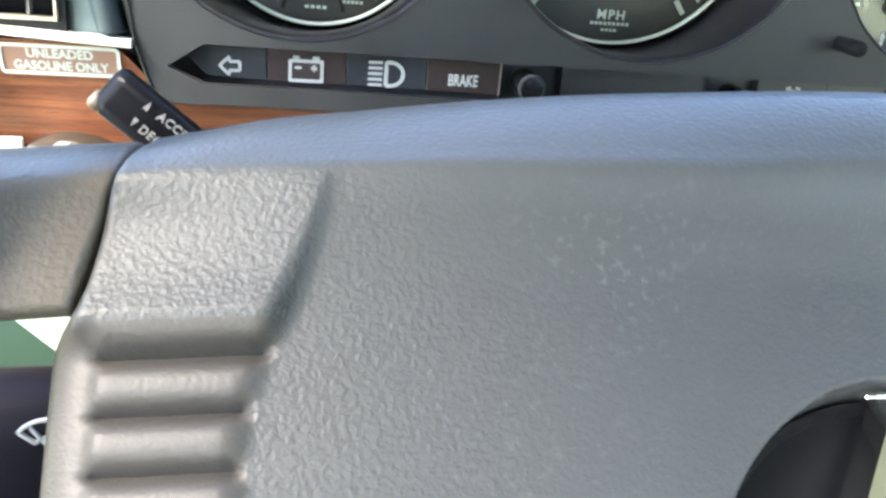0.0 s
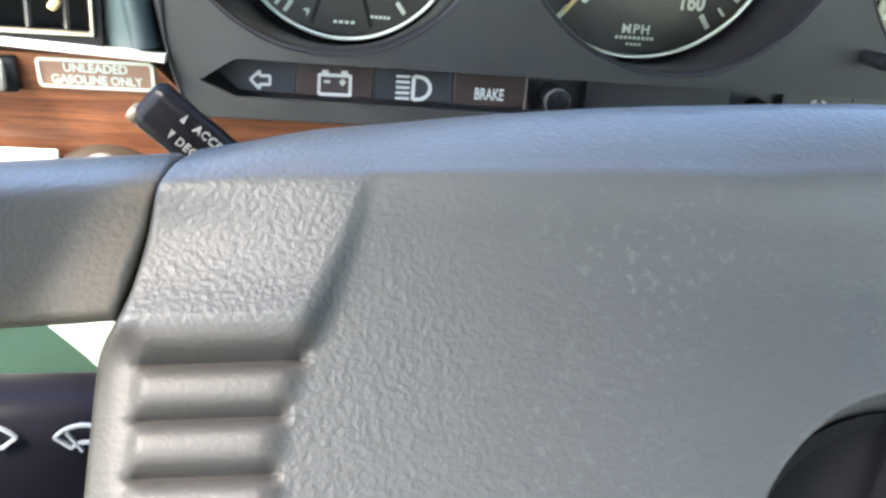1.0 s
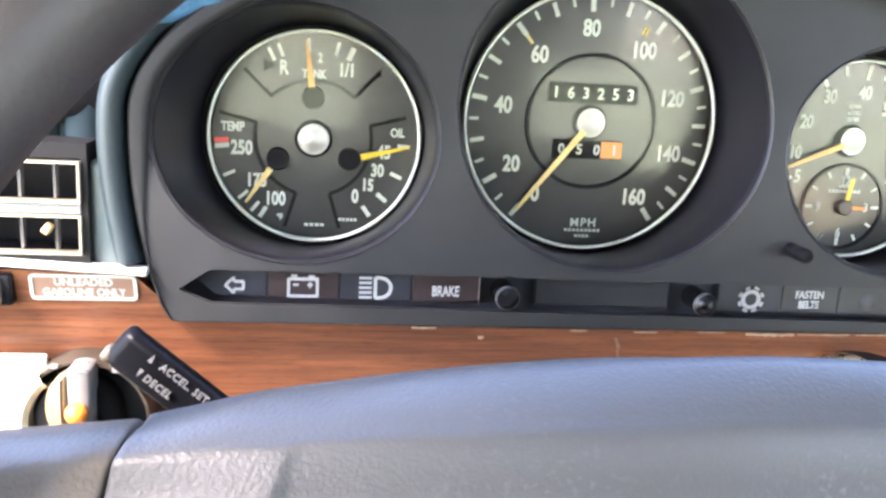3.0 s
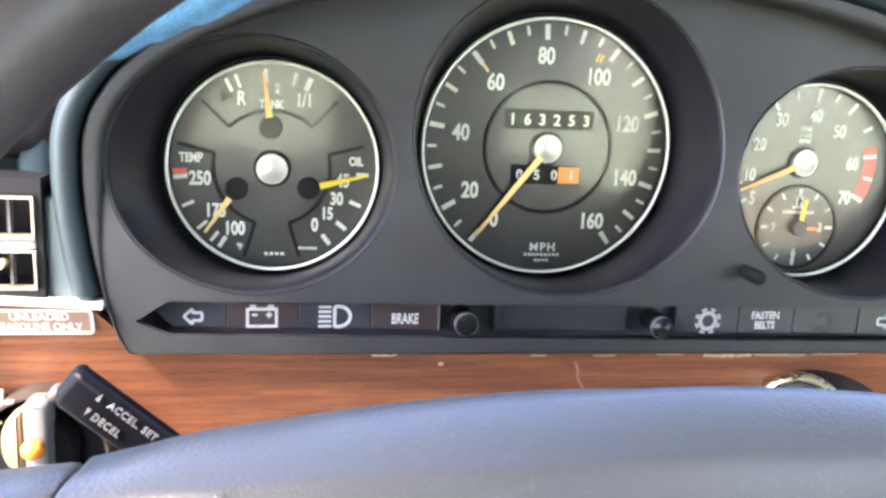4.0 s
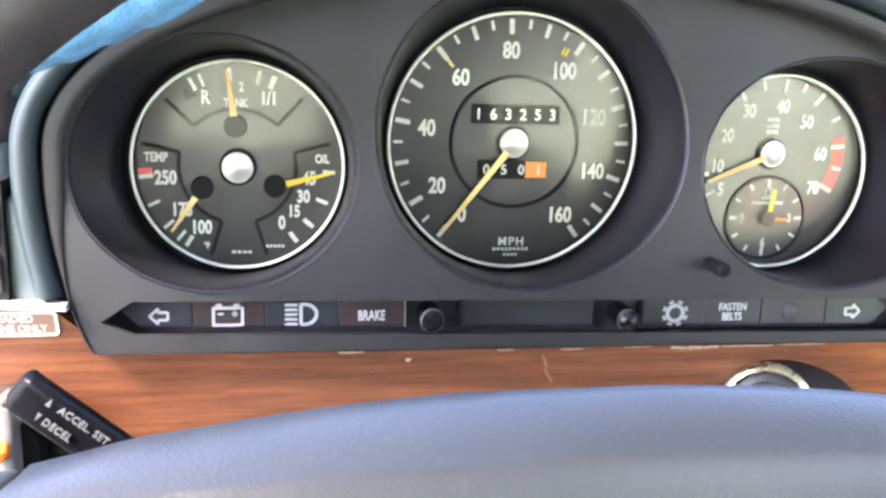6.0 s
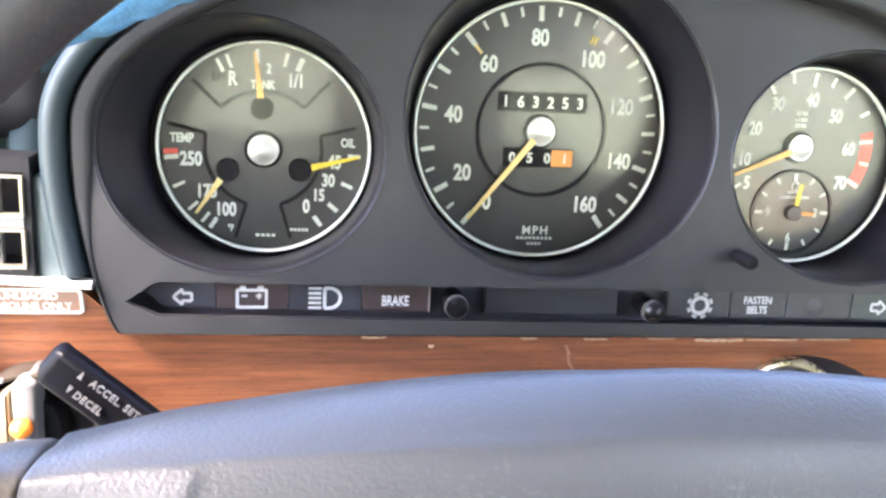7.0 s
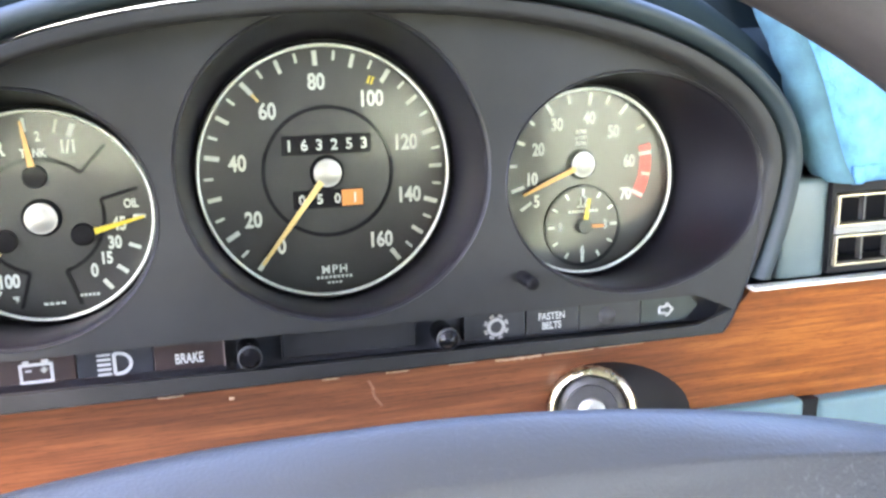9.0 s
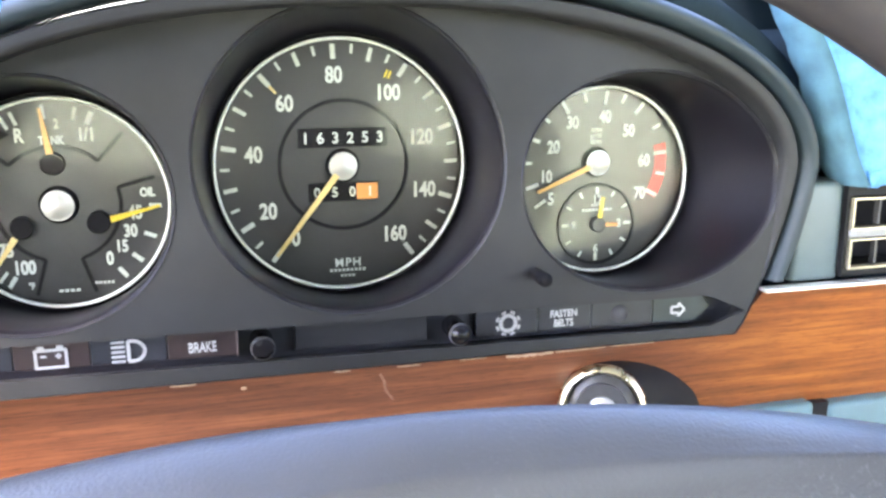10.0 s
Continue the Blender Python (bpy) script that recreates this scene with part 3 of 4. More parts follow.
for lo, hi in ((-46, 43), (-163, -76), (75, 163)):
    inner = [polar(LF, 0.0243, lo + (hi - lo) * i / 16) for i in range(17)]
    panel_line(trio, [polar(LF, 0.0400, lo), *inner, polar(LF, 0.0400, hi)])
for deg in (-27.5, -21.5, -4.0, 13.7, 22.6):
    tick(trio, LF, deg, 0.0355, 0.0412, 0.0014 if deg != 22.6 else 0.0022)
for deg, w in ((-114.5, 0.0013), (-130.5, 0.0013), (-141.0, 0.0013), (-147.0, 0.0017), (93.0, 0.0016), (112.6, 0.0016), (129.6, 0.0018), (143.0, 0.0018)):
    tick(trio, LF, deg, 0.0356, 0.0408, w)
tick(trio, LF, -93.0, 0.0350, 0.0408, 0.0021, RED)
tick(trio, LF, -96.5, 0.0350, 0.0408, 0.0019)
for t, x, z, h in (("R", -0.1330, 0.0190, 0.0055), ("1/1", -0.1072, 0.0190, 0.0052), ("2", -0.1183, 0.0235, 0.0038), ("TANK", -0.1207, 0.0168, 0.0034), ("TEMP", -0.1536, -0.0062, 0.0037),
                   ("250", -0.1500, -0.0148, 0.0056), ("175", -0.1438, -0.0284, 0.0055), ("100", -0.1360, -0.0360, 0.0055), ("°F", -0.1340, -0.0440, 0.0026), ("OIL", -0.0850, -0.0062, 0.0036),
                   ("45", -0.0905, -0.0146, 0.0055), ("30", -0.0930, -0.0225, 0.0052), ("15", -0.0970, -0.0290, 0.0050), ("0", -0.1022, -0.0340, 0.0055)):
    dial_text(trio, t, x, z, h, 0.74, 0.0004, name="numeral" if t[0].isdigit() else "lettering")
for x0, x1, z, n in ((-0.1235, -0.1145, -0.0476, 4), (-0.1090, -0.1008, -0.0450, 5)):
    for i in range(n):
        a = x0 + (x1 - x0) * i / n
        b = a + (x1 - x0) * 0.7 / n
        part("print_bar", prism([(a, z), (a, z + 0.0011), (b, z + 0.0011), (b, z)], -0.0004, 0.0004), WHITE, trio)
part("reserve_mark", prism([(-0.1412, 0.0168), (-0.1412, 0.0222), (-0.1358, 0.0195)], -0.0006, 0.0004), DULLBLACK, trio)
for deg in (-2.0, -121.0, 118.0):
    x, z = polar(LF, 0.0172, deg)
    part("needle_pivot", lathe([(0.0047, 0.0), (0.0047, -0.0028), (0.0043, -0.0033), (0, -0.0034)], x, z, n=28), DIALDARK, trio)
P_T, P_L, P_R = (polar(LF, 0.0172, d) for d in (-2.0, -121.0, 118.0))
needle(trio, P_T, (-0.1238, 0.0300), 0.0028, 0.0009, AMBER, -0.0026, 0.0035, "amber fuel needle")
needle(trio, P_L, (-0.1480, -0.0375), 0.0026, 0.0010, YELLOW, -0.0026, 0.0050, "pale yellow temperature needle")
needle(trio, P_R, (-0.0800, -0.0118), 0.0026, 0.0008, BRIGHTYELLOW, -0.0026, 0.0050, "bright yellow oil needle")
hub(trio, LF, 0.0065)

# rev counter with clock
tacho, RC, RR = gauge("rev_counter", "R", "round dark rev counter dial with a small clock in it")
dial_ring(RC, RR, tacho)
RF = (0.1222, -0.0010)


def rpm_angle(v):
    return float(np.interp(v, (0, 5, 10, 20, 30, 40, 50, 60, 70), (-140, -124, -108, -70, -32, 8, 41, 84, 118)))


part("red_zone", loft([[(x, -0.0003, z) for x, z in circle_pts(*RF, 0.0316, n=24, a0=77, a1=120)], [(x, -0.0003, z) for x, z in circle_pts(*RF, 0.0377, n=24, a0=77, a1=120)]], closed=False), RED, tacho, "red zone of the rev counter")
for v in (5, 10, 15, 20, 25, 30, 35, 40, 45, 50, 55, 60, 65, 70):
    end = 0.0376
    while math.dist(polar(RF, end, rpm_angle(v)), at_pane(RC)) > RR - 0.0022:
        end -= 0.0002
    tick(tacho, RF, rpm_angle(v), end - (0.0066 if v % 10 == 0 or v == 5 else 0.0046), end, 0.0018 if v % 10 == 0 else 0.0015)
for t, x, z in (("5", 0.0992, -0.0180), ("10", 0.0965, -0.0070), ("20", 0.1000, 0.0070), ("30", 0.1095, 0.0185), ("40", 0.1262, 0.0210), ("50", 0.1390, 0.0140), ("60", 0.1478, -0.0008), ("70", 0.1462, -0.0170)):
    dial_text(tacho, t, x, z, 0.0058, 0.74, 0.0004)
dial_text(tacho, "RPM", 0.1220, 0.0145, 0.0021, 1.0, 0.0002, name="lettering")
dial_text(tacho, "x100", 0.1220, 0.0117, 0.0021, 1.0, 0.0002, name="lettering")
dial_text(tacho, "RPM", 0.1220, 0.0090, 0.0021, 1.0, 0.0002, name="lettering")
needle(tacho, RF, polar(RF, 0.0335, -113.0), 0.0026, 0.0013, AMBER, start=0.003, label="amber needle")
hub(tacho, RF, 0.0061)
CC = (0.1232, -0.0315)
clock = part("clock_face", lathe([(0, -0.0006), (0.0190, -0.0006), (0.0193, 0.0)], *CC, n=56), DIAL, tacho, "small clock face")
part("clock_circle", lathe([(0.0191, 0.0), (0.0191, -0.0012), (0.0204, -0.0012), (0.0204, 0.0)], *CC, n=64), DULLBLACK, clock)
for h in range(12):
    long = h % 3 == 0
    part("tick", stroke(polar(CC, 0.0146 if long else 0.0152, h * 30), polar(CC, 0.0182, h * 30), 0.0015 if long else 0.0011, 0.0015 if long else 0.0011, -0.0010, 0.0), WHITE, clock)
for t, x, z in (("12", 0.1232, -0.0192), ("3", 0.1352, -0.0315), ("6", 0.1232, -0.0436), ("9", 0.1112, -0.0315)):
    lettering("numeral", t, 0.0042, facing(x, z, -0.0009), WHITE, clock, 0.8, 0.00012)
for i in range(9):
    a = 0.1155 + i * 0.0018
    part("print_bar", prism([(a, -0.0250), (a, -0.0236), (a + 0.0012, -0.0236), (a + 0.0012, -0.0250)], -0.0010, 0.0), WHITE, clock)
for i in range(3):
    a = 0.1203 + i * 0.0018
    part("print_bar", prism([(a, -0.0226), (a, -0.0214), (a + 0.0012, -0.0214), (a + 0.0012, -0.0226)], -0.0010, 0.0), WHITE, clock)
part("hour_hand", stroke(polar(CC, 0.004, 92), polar(CC, 0.0105, 92), 0.0017, 0.0014, -0.0030, -0.0024), ORANGE, clock, "orange clock hand")
part("minute_hand", stroke(polar(CC, 0.002, 8), polar(CC, 0.0138, 8), 0.0022, 0.0016, -0.0038, -0.0032), BRIGHTYELLOW, clock, "yellow clock hand")
part("clock_pivot", lathe([(0.0036, -0.0006), (0.0036, -0.0038), (0.0030, -0.0043), (0, -0.0044)], *CC, n=28), FUNNEL, clock)

# gauge glasses
for key in "LSR":
    c, r = GAUGES[key]
    gl = part("gauge_glass", lathe([(0, -0.0050), (r * 0.5, -0.0050), (r * 0.988 - 0.0005, -0.0050)], *at_pane(c), n=64), GLASS, cluster, "clear gauge glass")
    gl.visible_shadow = False

# row of warning lamps
row = part("lamp_backing", prism([(-0.176, -0.0530), (0.186, -0.0560), (0.186, -0.0755), (-0.176, -0.0730)], -0.0330, -0.0300), LENS, cluster)


def slot_z(x):
    k = (x + 0.157) / 0.316
    return -0.0553 - 0.0030 * k, -0.0688 - 0.0047 * k


def lamp(x0, x1, material, label, tip=0):
    g = 0.00015
    t0, b0 = slot_z(x0)
    t1, b1 = slot_z(x1)
    b0, b1 = b0 + 0.0006, b1 + 0.0006
    t0, t1 = t0 - 0.0004, t1 - 0.0004
    poly = [(x0 + g, b0), (x0 + g, t0), (x1 - g, t1), (x1 - g, b1)]
    if tip < 0:
        poly = [(x0 + 0.0065, b0), (x0, (b0 + t0) / 2 + 0.0003), (x0 + 0.0065, t0), (x1 - g, t1), (x1 - g, b1)]
    if tip > 0:
        poly = [(x0 + g, b0), (x0 + g, t0), (x1 - 0.0065, t1), (x1, (b1 + t1) / 2 + 0.0003), (x1 - 0.0065, b1)]
    return part("warning_lamp", prism(poly, -0.0375, -0.0320, 0.0003, 1), material, cluster, label)


LY = -0.0376
lamp_l = lamp(-0.1635, -0.1365, LENS, "left turn signal lamp with an arrow", -1)
lamp_b = lamp(-0.1365, -0.1085, LENSRED, "battery warning lamp")
lamp_h = lamp(-0.1085, -0.0795, LENS, "headlamp warning lamp")
lamp_k = lamp(-0.0795, -0.0520, LENSRED, "brake warning lamp")
lamp(-0.0290, 0.0285, BLANK, "blank smoked panel")
lamp_s = lamp(0.0500, 0.0790, LENS, "bulb failure lamp with a ring symbol")
lamp_f = lamp(0.0790, 0.1050, LENS, "seat belt warning lamp")
lamp_o = lamp(0.1050, 0.1360, LENS, "unlit warning lamp")
lamp_r = lamp(0.1360, 0.1660, LENSGREEN, "right turn signal lamp with an arrow", 1)


def outline_arrow(cx, cz, s, parent):
    """An open arrow that points to the left (s = 1) or right (s = -1)."""
    o = [(-0.0042, 0), (-0.0004, 0.0037), (-0.0004, 0.0018), (0.0038, 0.0018), (0.0038, -0.0018), (-0.0004, -0.0018), (-0.0004, -0.0037)]
    bm = bmesh.new()
    o = [(x * 0.86, z * 0.86) for x, z in o]
    for a, b in zip(o, o[1:] + o[:1]):
        stroke((cx + s * a[0], cz + a[1]), (cx + s * b[0], cz + b[1]), 0.0010, 0.0010, LY - 0.0003, LY + 0.0003, bm=bm)
    part("arrow_symbol", bm, PRINT, parent)


outline_arrow(-0.1490, -0.0640, 1, lamp_l)
outline_arrow(0.1490, -0.0668, -1, lamp_r)
bx, bz = -0.1228, -0.0640
bm = bmesh.new()
for a, b in (((-0.0060, -0.0040), (0.0060, -0.0040)), ((-0.0060, 0.0030), (0.0060, 0.0030)), ((-0.0060, -0.0044), (-0.0060, 0.0034)), ((0.0060, -0.0044), (0.0060, 0.0034)),
             ((-0.0050, 0.0042), (-0.0024, 0.0042)), ((0.0024, 0.0042), (0.0050, 0.0042)), ((-0.0042, 0.0006), (-0.0018, 0.0006)), ((0.0018, 0.0006), (0.0042, 0.0006)), ((0.0030, -0.0006), (0.0030, 0.0018))):
    w = 0.0008 if -0.001 < a[1] < 0.001 else 0.0011
    stroke((bx + a[0] * 0.93, bz + a[1]), (bx + b[0] * 0.93, bz + b[1]), w, w, LY - 0.0003, LY + 0.0003, bm=bm)
part("battery_symbol", bm, PRINT, lamp_b)
hx, hz = -0.0945, -0.0641
bm = bmesh.new()
for i in range(5):
    z = hz + 0.0040 - i * 0.0020
    stroke((hx - 0.0062, z), (hx - 0.0012, z), 0.0009, 0.0009, LY - 0.0003, LY + 0.0003, bm=bm)
dpts = [(hx + 0.0002, hz - 0.0042), (hx + 0.0002, hz + 0.0042)] + [(hx + 0.0018 + 0.0046 * math.sin(radians(a)), hz + 0.0042 * math.cos(radians(a))) for a in range(0, 181, 15)]
for a, b in zip(dpts, dpts[1:] + dpts[:1]):
    stroke(a, b, 0.0013, 0.0013, LY - 0.0003, LY + 0.0003, bm=bm)
part("headlamp_symbol", bm, PRINT, lamp_h)
part("lens_edge", prism([(-0.0525, -0.0699), (-0.0525, -0.0568), (-0.0519, -0.0568), (-0.0519, -0.0699)], LY - 0.0004, LY + 0.0040), PALEEDGE, lamp_k, "pale lens edge")
lettering("lettering", "BRAKE", 0.0042, facing(-0.0660, -0.0650, LY), PRINT, lamp_k, 0.62, 0.0001)
sx, sz = 0.0650, -0.0663
bm = lathe([(0.0027, LY + 0.0003), (0.0027, LY - 0.0003), (0.0043, LY - 0.0003), (0.0043, LY + 0.0003)], sx, sz, n=28)
for a in range(0, 360, 45):
    stroke(polar((sx, sz), 0.0047, a + 22.5), polar((sx, sz), 0.0058, a + 22.5), 0.0020, 0.0022, LY - 0.0003, LY + 0.0003, bm=bm)
part("ring_symbol", bm, WORNPRINT, lamp_s)
lettering("lettering", "FASTEN", 0.0033, facing(0.0915, -0.0638, LY), PRINT, lamp_f, 0.80, 0.0001)
lettering("lettering", "BELTS", 0.0033, facing(0.0915, -0.0682, LY), PRINT, lamp_f, 0.76, 0.0001)
part("round_lens", lathe([(0.0044, LY + 0.0004), (0.0040, LY - 0.0006), (0, LY - 0.0008)], 0.1190, -0.0665, n=28), MIDLENS, lamp_o, "round unlit lens", True)
for kx, kz, dome in ((-0.0425, -0.0645, 0.0005), (0.0400, -0.0660, 0.0028)):
    kn = sharp(part("knob", lathe([(0.0046, -0.034), (0.0046, -0.0475), (0.0042, -0.0485), (0.0030, -0.0485 - dome * 0.6), (0.0015, -0.0485 - dome * 0.9), (0, -0.0485 - dome)], kx, kz, n=32), BLACK, cluster, "small round black knob"), 40)
    part("knob_ring", lathe([(0.0046, -0.0464), (0.0049, -0.0470), (0.00485, -0.0482), (0.0044, -0.0487)], kx, kz, n=32), BARREL, kn, "", True)
pin = part("trip_reset_pin", turned([(0.0029, 0.0), (0.0027, 0.014), (0.0029, 0.0145), (0.0029, 0.0215), (0.0024, 0.0225), (0.0, 0.0227)], pose(0.0738, -0.038, -0.0418, 90, 0, 0), 24), DULLBLACK, cluster, "black trip reset pin", True)

# ---- dashboard ----
dash = thing("dashboard", (0.0, 0.0, -0.30), "blue vinyl dashboard with a walnut wood strip", "dashboard")
WY = -0.047
def lean(z):
    """The wood's front, which leans away towards its lower edge."""
    return WY + 0.30 * (-0.058 - z)


bm = prism([(-0.55, -0.135), (-0.55, -0.0570), (-0.1860, -0.0570), (-0.1700, -0.0742), (0.1768, -0.0775), (0.1882, -0.0590), (0.75, -0.0590), (0.75, -0.135)], 0.0, 0.008)
for v in bm.verts:
    v.co.y += lean(v.co.z)
wood = part("wood_panel", bm, WOOD, dash, "glossy red-brown walnut strip")
# chipped veneer along the cluster's lower edge and a scratch
for x, zz, w, h in ((-0.1014, -0.0783, 0.004, 0.0007), (-0.0744, -0.0798, 0.010, 0.0007), (-0.0507, -0.0842, 0.0022, 0.0013), (-0.010, -0.0803, 0.007, 0.0007), (0.0190, -0.0807, 0.010, 0.0006), (0.0480, -0.0804, 0.012, 0.0004), (0.0745, -0.0814, 0.022, 0.0011), (0.0990, -0.0811, 0.024, 0.0005), (0.1250, -0.0809, 0.022, 0.0004)):
    top = [(x - w / 2 + w * k / 12, zz + h * (0.75 + 0.25 * math.sin(5 * k + 40 * x))) for k in range(13)]
    low = [(x + w / 2 - w * k / 12, zz - 0.35 * h * (1 + math.sin(3 * k + 70 * x)) * math.sin(math.pi * (k + 0.5) / 13)) for k in range(13)]
    b = prism(top + low, -0.0004, 0.0004)
    for v in b.verts:
        v.co.y += lean(v.co.z)
    part("veneer_chip", b, PALEWOOD, wood, "bare pale chip in the veneer")
b = bmesh.new()
for p, q in (((0.0065, -0.0835), (0.0085, -0.0875)), ((0.0085, -0.0875), (0.0092, -0.0920)), ((0.0092, -0.0920), (0.0128, -0.0975))):
    stroke(p, q, 0.0013, 0.0010, -0.0003, 0.0003, bm=b)
for v in b.verts:
    v.co.y += lean(v.co.z)
part("scratch", b, SCRATCH, wood, "pale scratch")
for x0, x1, z0, z1, hh in ((-0.55, -0.1795, -0.0355, -0.0560, 0.0014), (0.1865, 0.75, -0.0572, -0.0590, 0.0009)):
    part("chrome_strip", sweep([(x0, WY - 0.0015, z0), (x1, WY - 0.0015, z1)], [(-0.004, -hh * 0.6), (-0.004, hh * 0.6), (-0.002, hh), (0.003, hh), (0.004, hh * 0.5), (0.004, -hh * 0.5), (0.003, -hh), (-0.002, -hh)], caps=True), STRIP, dash, "bright chrome trim strip")
# padded bead round the cluster, cheeks beside it, cowl over it
bead = []
for off, y in ((0.0012, -0.030), (0.0012, -0.046), (0.0030, -0.0515), (0.0065, -0.0525), (0.0100, -0.0480), (0.0115, -0.040), (0.0118, -0.020)):
    bead.append([(x, y, z) for x, z in arch(off, -0.0528, 72, False)])
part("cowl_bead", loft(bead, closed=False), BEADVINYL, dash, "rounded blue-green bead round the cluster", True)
cowl = []
for off, y in ((0.0110, -0.030), (0.0160, -0.034), (0.0250, -0.030), (0.0330, -0.010), (0.0500, 0.10), (0.0640, 0.20)):
    cowl.append([(x, y, z) for x, z in arch(off, -0.020, 72, False)])
part("cowl", loft(cowl, closed=False), DASHSHADE, dash, "padded blue-green cowl over the cluster", True)
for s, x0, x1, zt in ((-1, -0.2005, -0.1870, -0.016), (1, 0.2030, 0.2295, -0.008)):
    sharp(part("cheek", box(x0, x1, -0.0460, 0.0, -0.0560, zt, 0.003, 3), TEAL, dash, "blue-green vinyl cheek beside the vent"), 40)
part("dash_top", box(0.206, 0.90, -0.036, 0.55, -0.006, 0.062, 0.015, 4), DASHSHADE, dash, "", True)
# The left top lies in shadow, put in here as black
part("dash_top", box(-0.60, -0.190, -0.036, 0.55, -0.006, 0.062, 0.015, 4), BLACKMATT, dash, "dashboard top blackened for shade", True)
part("dash_top", box(0.110, 0.90, 0.050, 0.55, 0.0, 0.118, 0.02, 4), DASHSHADE, dash, "", True)
part("dash_body", box(-0.60, 0.90, 0.012, 0.50, -0.50, 0.050), DASHSHADE, dash)
part("knee_pad", box(0.165, 0.2335, -0.034, 0.02, -0.30, -0.1245, 0.003, 4), KNEELIT, dash, "", True)
part("knee_gap", box(0.2330, 0.2430, -0.032, 0.02, -0.30, -0.1258), BLACKMATT, dash)
part("knee_pad", box(0.2425, 0.75, -0.034, 0.02, -0.30, -0.1265, 0.003, 4), KNEELIT, dash, "", True)
part("switch_panel", box(-0.55, -0.184, -0.040, -0.030, -0.30, -0.0955, 0.001), BLACK, dash, "black lower switch panel")


def vent(x0, x1, label, split):
    v = thing("air_vent", ((x0 + x1) / 2, -0.045, -0.052), label, "air vent", "air vents")
    y = -0.050
    part("duct", box(x0, x1, -0.022, -0.020, -0.054, -0.012), DULLBLACK, v)
    part("vent_surround", plate([(x0 - 0.002, -0.0535), (x0 - 0.002, -0.0095), (x1 + 0.002, -0.0095), (x1 + 0.002, -0.0535)], [[(x0, -0.0505), (x0, -0.0150), (x1, -0.0150), (x1, -0.0505)]], y + 0.001, y + 0.02), BLACKMATT, v)
    for z0, z1 in ((-0.0310, -0.0160), (-0.0500, -0.0355)):
        o = [(x0 + 0.0003, z0), (x0 + 0.0003, z1), (x1 - 0.0003, z1), (x1 - 0.0003, z0)]
        i = [(x0 + 0.0011, z0 + 0.0008), (x0 + 0.0011, z1 - 0.0008), (x1 - 0.0011, z1 - 0.0008), (x1 - 0.0011, z0 + 0.0008)]
        part("vent_frame", plate(o, [i], y - 0.001, y + 0.004), VENTFRAME, v, "thin chrome vent frame")
        for x in split:
            part("slat", box(x - 0.0005, x + 0.0005, y + 0.0020, y + 0.0055, z0 + 0.0014, z1 - 0.0014), SLAT, v)
    part("middle_bar", box(x0 + 0.0005, x1 - 0.0005, y + 0.0005, y + 0.008, -0.0352, -0.0313, 0.0006), MIDBAR, v, "light grey bar between the rows")
    return v


left_vent = vent(-0.262, -0.2015, "rectangular black air vent with thin chrome frames", (-0.2110, -0.2230, -0.2350, -0.2470))
b = box(-0.0014, 0.0014, -0.0040, 0.0, -0.0019, 0.0019, 0.0007)
b.transform(pose(-0.2135, -0.0480, -0.0405, 0, 35, 0))
tab = part("tab", b, YELLOWTAB, left_vent, "small cream vent tab")
vent(0.2300, 0.3300, "rectangular black air vent with thin chrome frames", (0.2325, 0.2475, 0.2625, 0.2775, 0.2925, 0.3075))

# fuel label on the wood
plaque = thing("fuel_label", (-0.2035, WY, -0.069), "white-lettered fuel label with a white border on the wood strip", "label")
PY = lean(-0.064)


def rounded(x0, x1, z0, z1, r, n=5):
    pts = []
    for cx, cz, a0 in ((x1 - r, z1 - r, 0), (x1 - r, z0 + r, 90), (x0 + r, z0 + r, 180), (x0 + r, z1 - r, 270)):
        pts += [(cx + r * math.sin(radians(a0 + 90 * k / n)), cz + r * math.cos(radians(a0 + 90 * k / n))) for k in range(n + 1)]
    return pts


part("backing", prism(rounded(-0.2210, -0.1850, -0.0676, -0.0592, 0.0010), PY - 0.0004, PY + 0.001), PLAQUE, plaque)
part("border", plate(rounded(-0.2220, -0.1840, -0.0688, -0.0582, 0.0018), [rounded(-0.2209, -0.1851, -0.0677, -0.0593, 0.0010)], PY - 0.0010, PY + 0.001), WHITE, plaque)
lettering("lettering", "UNLEADED", 0.0030, facing(-0.2030, -0.0613, PY - 0.0006), WHITE, plaque, 0.95, 0.00010)
lettering("lettering", "GASOLINE ONLY", 0.0030, facing(-0.2030, -0.0655, PY - 0.0006), WHITE, plaque, 0.90, 0.00010)

for piece in plaque.children:
    for v in piece.data.vertices:
        v.co.y += lean(v.co.z) - PY

# ---- steering wheel ----
WX = -0.030
wheel = thing("steering_wheel", (WX, -0.20, -0.20), "grey-black padded steering wheel with a wide centre pad", "steering wheel")
TAN = Vector((0, -0.634, -0.773))      # down along the pad's face
NRM = Vector((0, -0.773, 0.634))       # out of the pad's face


def smooth_step(a, b, t):
    k = min(1.0, max(0.0, (t - a) / (b - a)))
    return k * k * (3 - 2 * k)


EMB = (-0.0300, 0.0645, 0.0332)        # emblem dish on the face: x, way down, radius
VS = [0.0] + [0.0011 * k for k in range(1, 17)] + [0.0180 + 0.000225 * k for k in range(223)] + [0.070 + 0.006 * k for k in range(12)]


